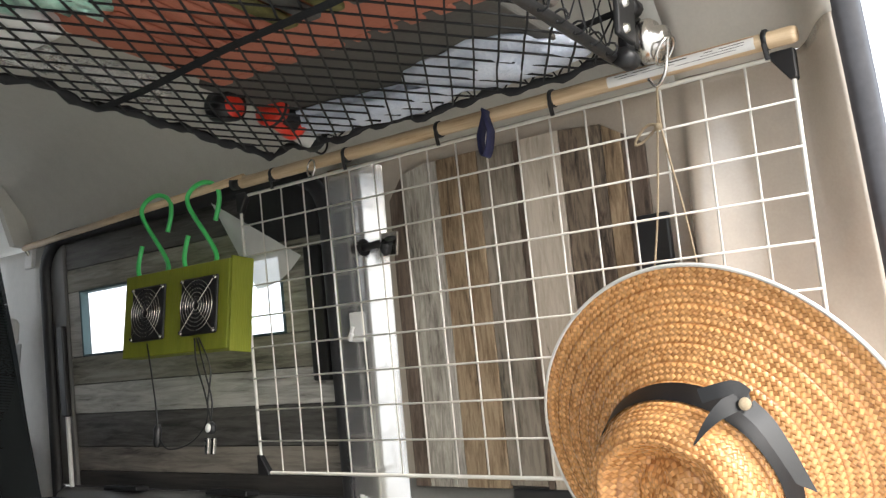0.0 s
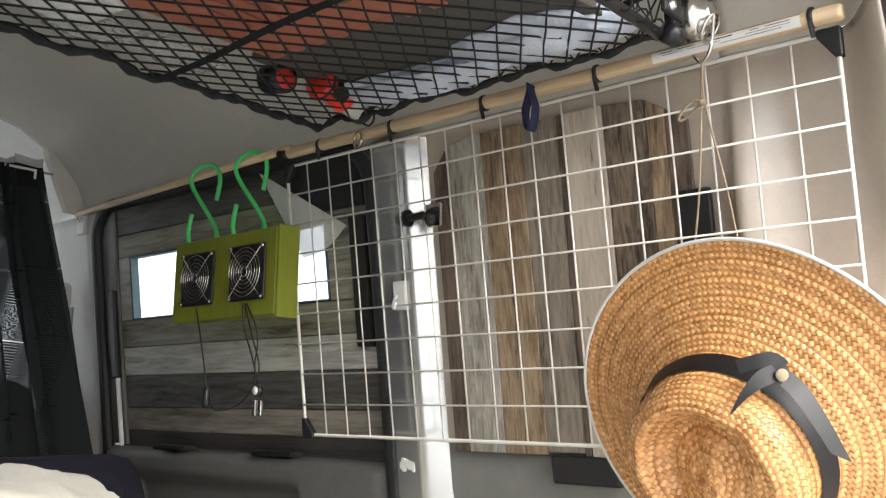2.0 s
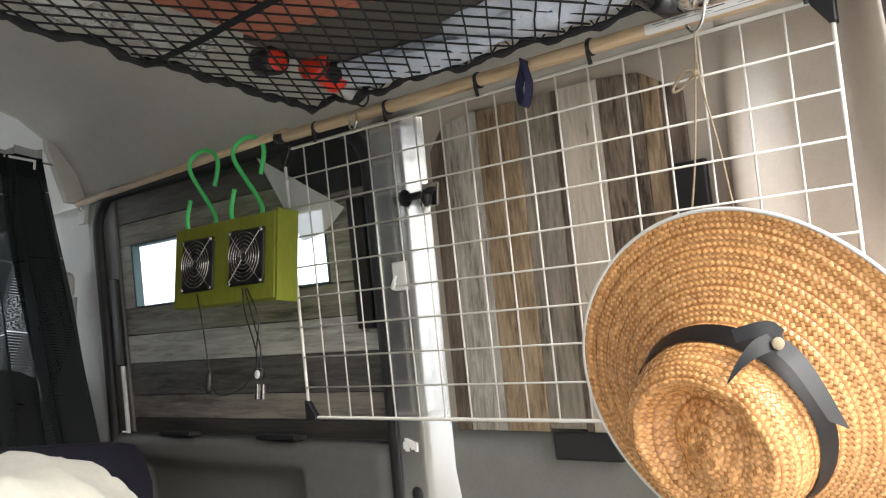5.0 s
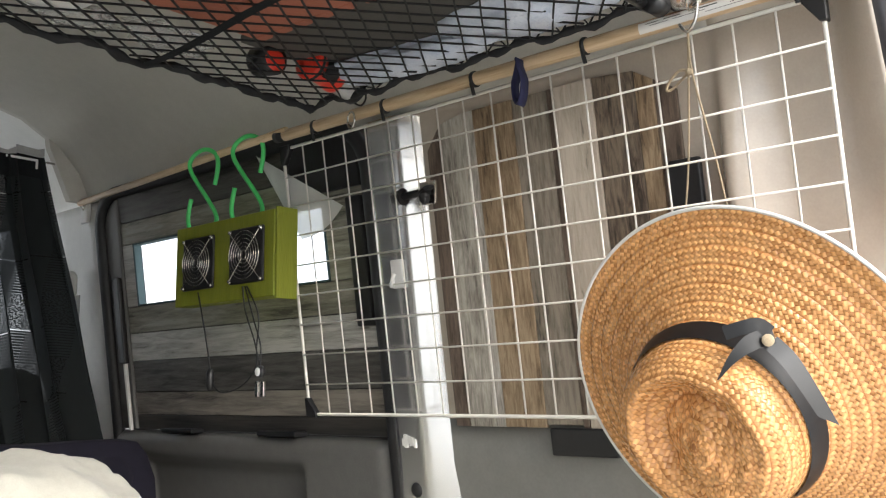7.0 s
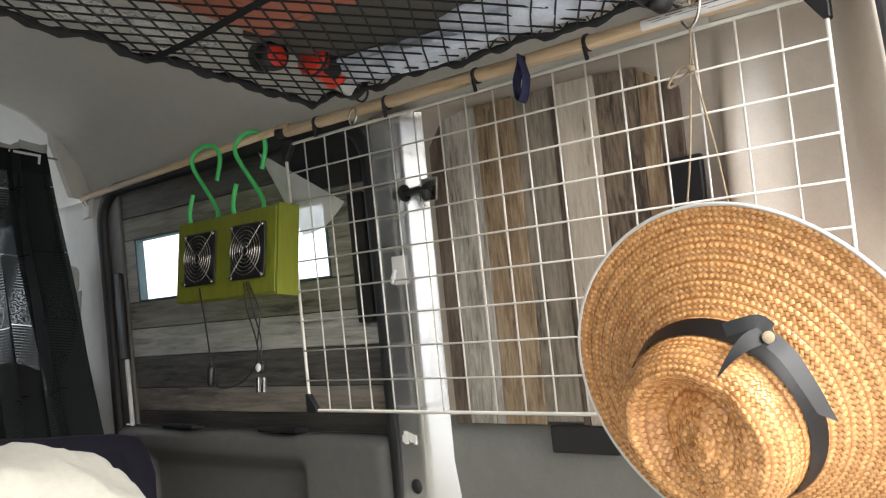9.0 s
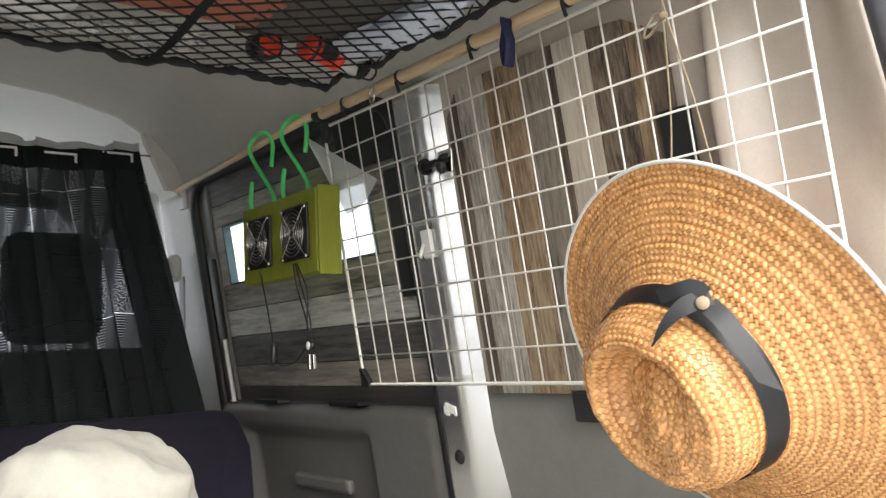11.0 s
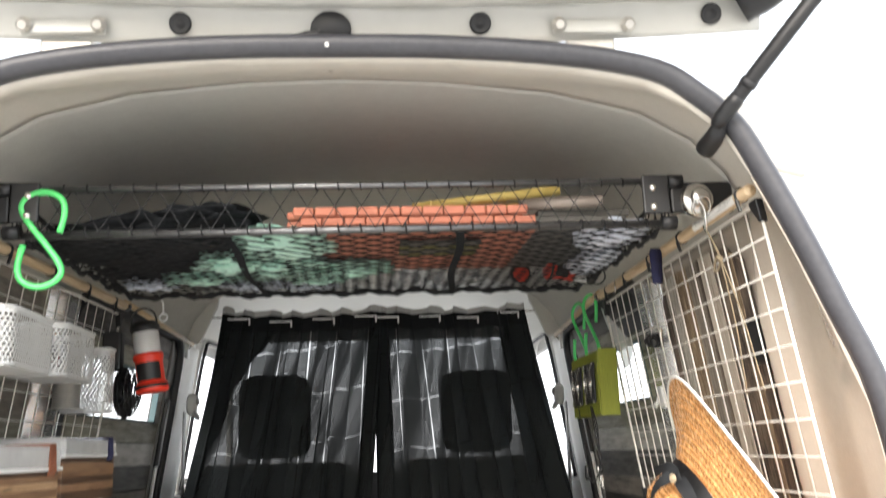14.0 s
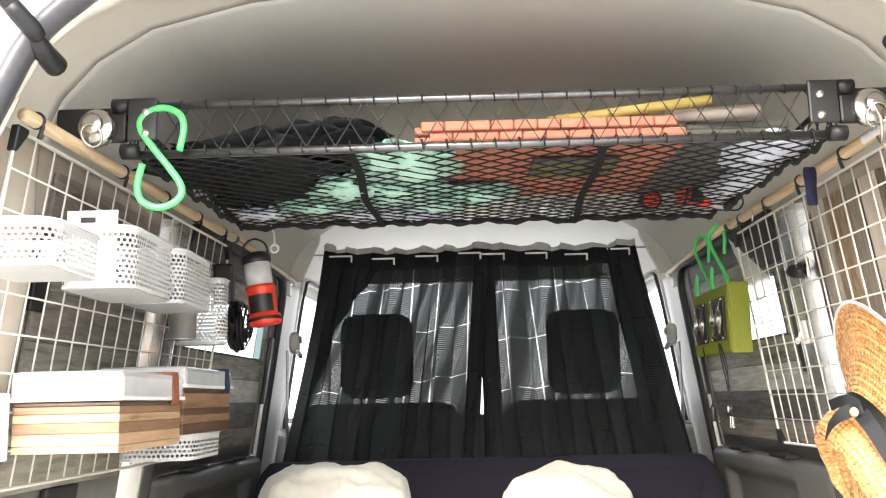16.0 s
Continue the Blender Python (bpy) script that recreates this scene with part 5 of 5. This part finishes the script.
# ---- left side: baskets, boxes, lantern ----
def basket(y0, y1, x0, x1, z0, z1, label, taper=.008):
    """A punched steel basket hung on the left grid: open top, sides of pierced sheet."""
    b = thing("basket", label, "basket", "white baskets")
    rc = min(.028, (x1 - x0) * .3, (y1 - y0) * .3)
    loop = []
    for cx, cy, a0 in ((x1 - rc, y1 - rc, 0), (x0 + rc, y1 - rc, 90), (x0 + rc, y0 + rc, 180), (x1 - rc, y0 + rc, 270)):
        loop += [Vector((cx + rc * math.cos(radians(a0 + 15 * k)), cy + rc * math.sin(radians(a0 + 15 * k)), 0)) for k in range(7)]
    mid = Vector(((x0 + x1) / 2, (y0 + y1) / 2, 0))
    run = [0.0]
    for p, q in zip(loop, loop[1:] + loop[:1]):
        run.append(run[-1] + (q - p).length)

    def on(t, z):
        t %= run[-1]
        k = max(i for i in range(len(loop)) if run[i] <= t)
        p = loop[k].lerp(loop[(k + 1) % len(loop)], (t - run[k]) / max(1e-9, run[k + 1] - run[k]))
        p = mid + (p - mid) * (1 - taper * 2.4 * (z1 - z) / (z1 - z0))
        return Vector((p.x, p.y, z))
    n, rows = round(run[-1] / .0078), max(3, round((z1 - z0 - .012) / .0068))
    dt, dz = run[-1] / n, (z1 - z0 - .012) / rows
    bm = bmesh.new()
    for i in range(n):
        for j in range(rows):
            t, z = (i + .5 * (j % 2)) * dt, z0 + .004 + dz * (j + .5)
            ov = [bm.verts.new(on(t + dt * .5 * a, z + dz * .5 * c)) for a, c in ((-1, -1), (0, -1), (1, -1), (1, 0), (1, 1), (0, 1), (-1, 1), (-1, 0))]
            iv = [bm.verts.new(on(t + dt * .385 * math.cos(radians(225 + 45 * k)), z + dz * .385 * math.sin(radians(225 + 45 * k)))) for k in range(8)]
            for k in range(8):
                bm.faces.new((ov[k], ov[(k + 1) % 8], iv[(k + 1) % 8], iv[k]))
    for i in range(n):
        for lo, hi in ((z0, z0 + .004), (z1 - .008, z1)):
            bm.faces.new([bm.verts.new(on((i + a) * dt, z)) for a, z in ((0, lo), (1, lo), (1, hi), (0, hi))])
    part("side", bm, M_basket, b, "pierced white sheet")
    part("bottom", box(x0 + taper, x1 - taper, y0 + taper, y1 - taper, z0 - .001, z0 + .001), M_basket, b)
    part("rim", tube([p + Vector((0, 0, z1)) for p in loop], .0025, 6, closed=True), M_basket, b, "rolled white rim", smooth=True)
    for y in (y0 + .03, y1 - .03):
        part("hanger", box(x0 - .012, x0 + .001, y - .006, y + .006, z1 - .01, z1 + .012, .001), M_basket, b)
    return b


basket(-.120, .030, -.575, -.462, .834, .884, "white punched steel basket hung on the grid")
basket(.120, .312, -.565, -.460, .838, .921, "white punched steel basket holding a white card")
basket(.345, .530, -.560, -.460, .841, .927, "white punched steel basket on the grid")
basket(.605, .662, -.555, -.462, .792, .913, "narrow white punched basket at the grid's end")
basket(.425, .620, -.590, -.462, .592, .632, "shallow white punched basket under the boxes")
card = thing("paper_card", "white card standing in the basket", "card")
part("card", box(-.555, -.485, .130, .133, .84, .945, .001), M_paper, card)
part("print_bar", box(-.535, -.515, .1285, .1297, .928, .935), M_black, card)
jr = thing("tin_can", "dull metal tin below the basket", "tin")
part("can", lathe([(0, 0), (.035, 0), (.024, .002), (.024, .055), (.022, .057), (0, .057)], 24, pose(-.515, .535, .795)), M_tin, jr, smooth=True)

M_bw = [wood("box_wood_pale", (.40, .255, .14), (.54, .37, .225), (1.5, 1.5, 16), .45, 6, .03, .1), wood("box_wood_tan", (.19, .105, .058), (.29, .175, .10), (1.5, 1.5, 16), .45, 6, .03, .1), wood("box_wood_brown", (.060, .033, .020), (.11, .062, .036), (1.5, 1.5, 16), .45, 6, .03, .1)]


def crate(x0, x1, y0, y1, z0, z1, zl, tones, label, tie):
    b = thing("wooden_box", label, "box", "wooden boxes")
    h = (z1 - z0) / sum(t[1] for t in tones)
    z = z0
    for tone, k in tones:
        part("stave", box(x0, x1, y0, y1, z + .0002, z + k * h - .0002, .0012), M_bw[tone], b)
        z += k * h
    lid = part("lid", box(x0 - .004, x1 + .004, y0 - .004, y1 + .004, z1 + .001, zl, .008), M_lid, b, "clear plastic lid")
    part("lid_rim", box(x0 - .006, x1 + .006, y0 - .006, y1 + .006, z1 + .001, z1 + .007, .002), M_clear, b)
    for k in range(5):
        y = y1 - .06 + .006 * k
        part("elastic", tube([(x0 - .006, y, zl + .001), (x1 + .006, y, zl + .001), (x1 + .007, y, z1 + .002), (x1 + .004, y, z1 - .006)], .0022, 6), tie, b, "wound elastic cord", smooth=True)
    return b


crate(-.598, -.460, .094, .352, .622, .687, .727, [(0, .7), (0, 1.1), (1, 1.0), (0, .8), (1, .7), (2, .4)], "striped wooden box with a clear lid and brown cord", M_brown)
crate(-.595, -.460, .368, .662, .634, .707, .742, [(2, 1), (1, .8), (2, .6), (1, 1.4), (2, .4)], "darker striped wooden box with a clear lid and blue cord", M_strap)
sh = thing("box_shelf", "small pale wooden shelf behind the boxes", "shelf")
for z in (.628, .675):
    part("board", box(-.70, -.605, .03, .09, z, z + .022, .002), M_bw[0], sh)
part("upright", box(-.606, -.600, .070, .092, .615, .70, .002), M_white, sh, "white upright")
lantern(pose(-.420, .745, .895, 0, -9, 0), "red and black camping lantern hanging from the rack")
rg = thing("ring_hook", "small white ring hook hanging from the rack", "hook")
part("ring", tube([(-.393 + .008 * math.cos(a), .74, .990 + .008 * math.sin(a)) for a in [2 * math.pi * k / 16 for k in range(16)]], .0022, 6, closed=True), M_white, rg, smooth=True)
part("stem", tube([(-.393, .74, .998), (-.393, .735, 1.02), (-.393, .70, 1.03)], .002, 6), M_white, rg)
df = thing("clip_fan", "small black caged fan clipped to the grid", "fan")
for k in range(6):
    r = .01 + .008 * k
    part("cage_ring", tube([(-.475 + .025 * (1 - (r / .055) ** 2), .80 + r * math.cos(a), .84 + r * math.sin(a)) for a in [2 * math.pi * q / 24 for q in range(24)]], .0014, 5, closed=True), M_black, df, smooth=True)
for q in range(10):
    a = 2 * math.pi * q / 10
    part("cage_spoke", tube([(-.45, .80, .84), (-.475, .80 + .052 * math.cos(a), .84 + .052 * math.sin(a)), (-.495, .80 + .05 * math.cos(a), .84 + .05 * math.sin(a))], .0013, 5), M_black, df)
# solid disc added behind the cage to block the bright window
part("back_grille", lathe([(0, -.014), (.046, -.012), (.054, -.002), (.056, 0), (.054, 0), (.044, -.010), (0, -.012)], 28, pose(-.482, .80, .84, 0, 90, 0)), M_black, df, smooth=True)
part("motor", lathe([(0, .02), (.018, .018), (.022, 0), (.018, -.03), (0, -.032)], 18, pose(-.49, .80, .84, 0, 90, 0)), M_black, df, smooth=True)
for q in range(5):
    a0 = 2 * math.pi * q / 5
    part("blade", thick_bm(sheet(6, 4, lambda u, v: (-.482 + .012 * u, .80 + (.012 + .038 * v) * math.cos(a0 + 1.15 * u), .84 + (.012 + .038 * v) * math.sin(a0 + 1.15 * u))), .001), M_black, df, smooth=True)
part("clip", box(-.53, -.49, .785, .815, .885, .97, .005), M_black, df)

# ---- yard beyond the tailgate ----
def shed():
    s = thing("shed", "pale corrugated metal shed with a low curved roof", "shed")
    m = pose(7.6, 3.4, -.65, 0, 0, -62)
    s.matrix_basis = m
    def wallf(u, v):
        return (-3 + 6 * u, .03 * math.sin(u * 240), 2.4 * v)
    part("wall", thick_bm(sheet(240, 1, wallf), .03), M_white, s, "white corrugated metal wall")
    part("side_wall", box(-3.0, -2.95, 0, 4, 0, 2.4), M_white, s)
    part("roof", thick_bm(sheet(12, 8, lambda u, v: (-3.2 + 6.4 * u, -.35 + 4.6 * v, 2.42 + .28 * math.sin(math.pi * v))), .06), M_grey, s, "grey curved roof", smooth=True)
    part("gutter", tube([(-3.2, -.38, 2.40), (3.2, -.38, 2.40)], .07, 10), M_grey, s)
    return s


shed()
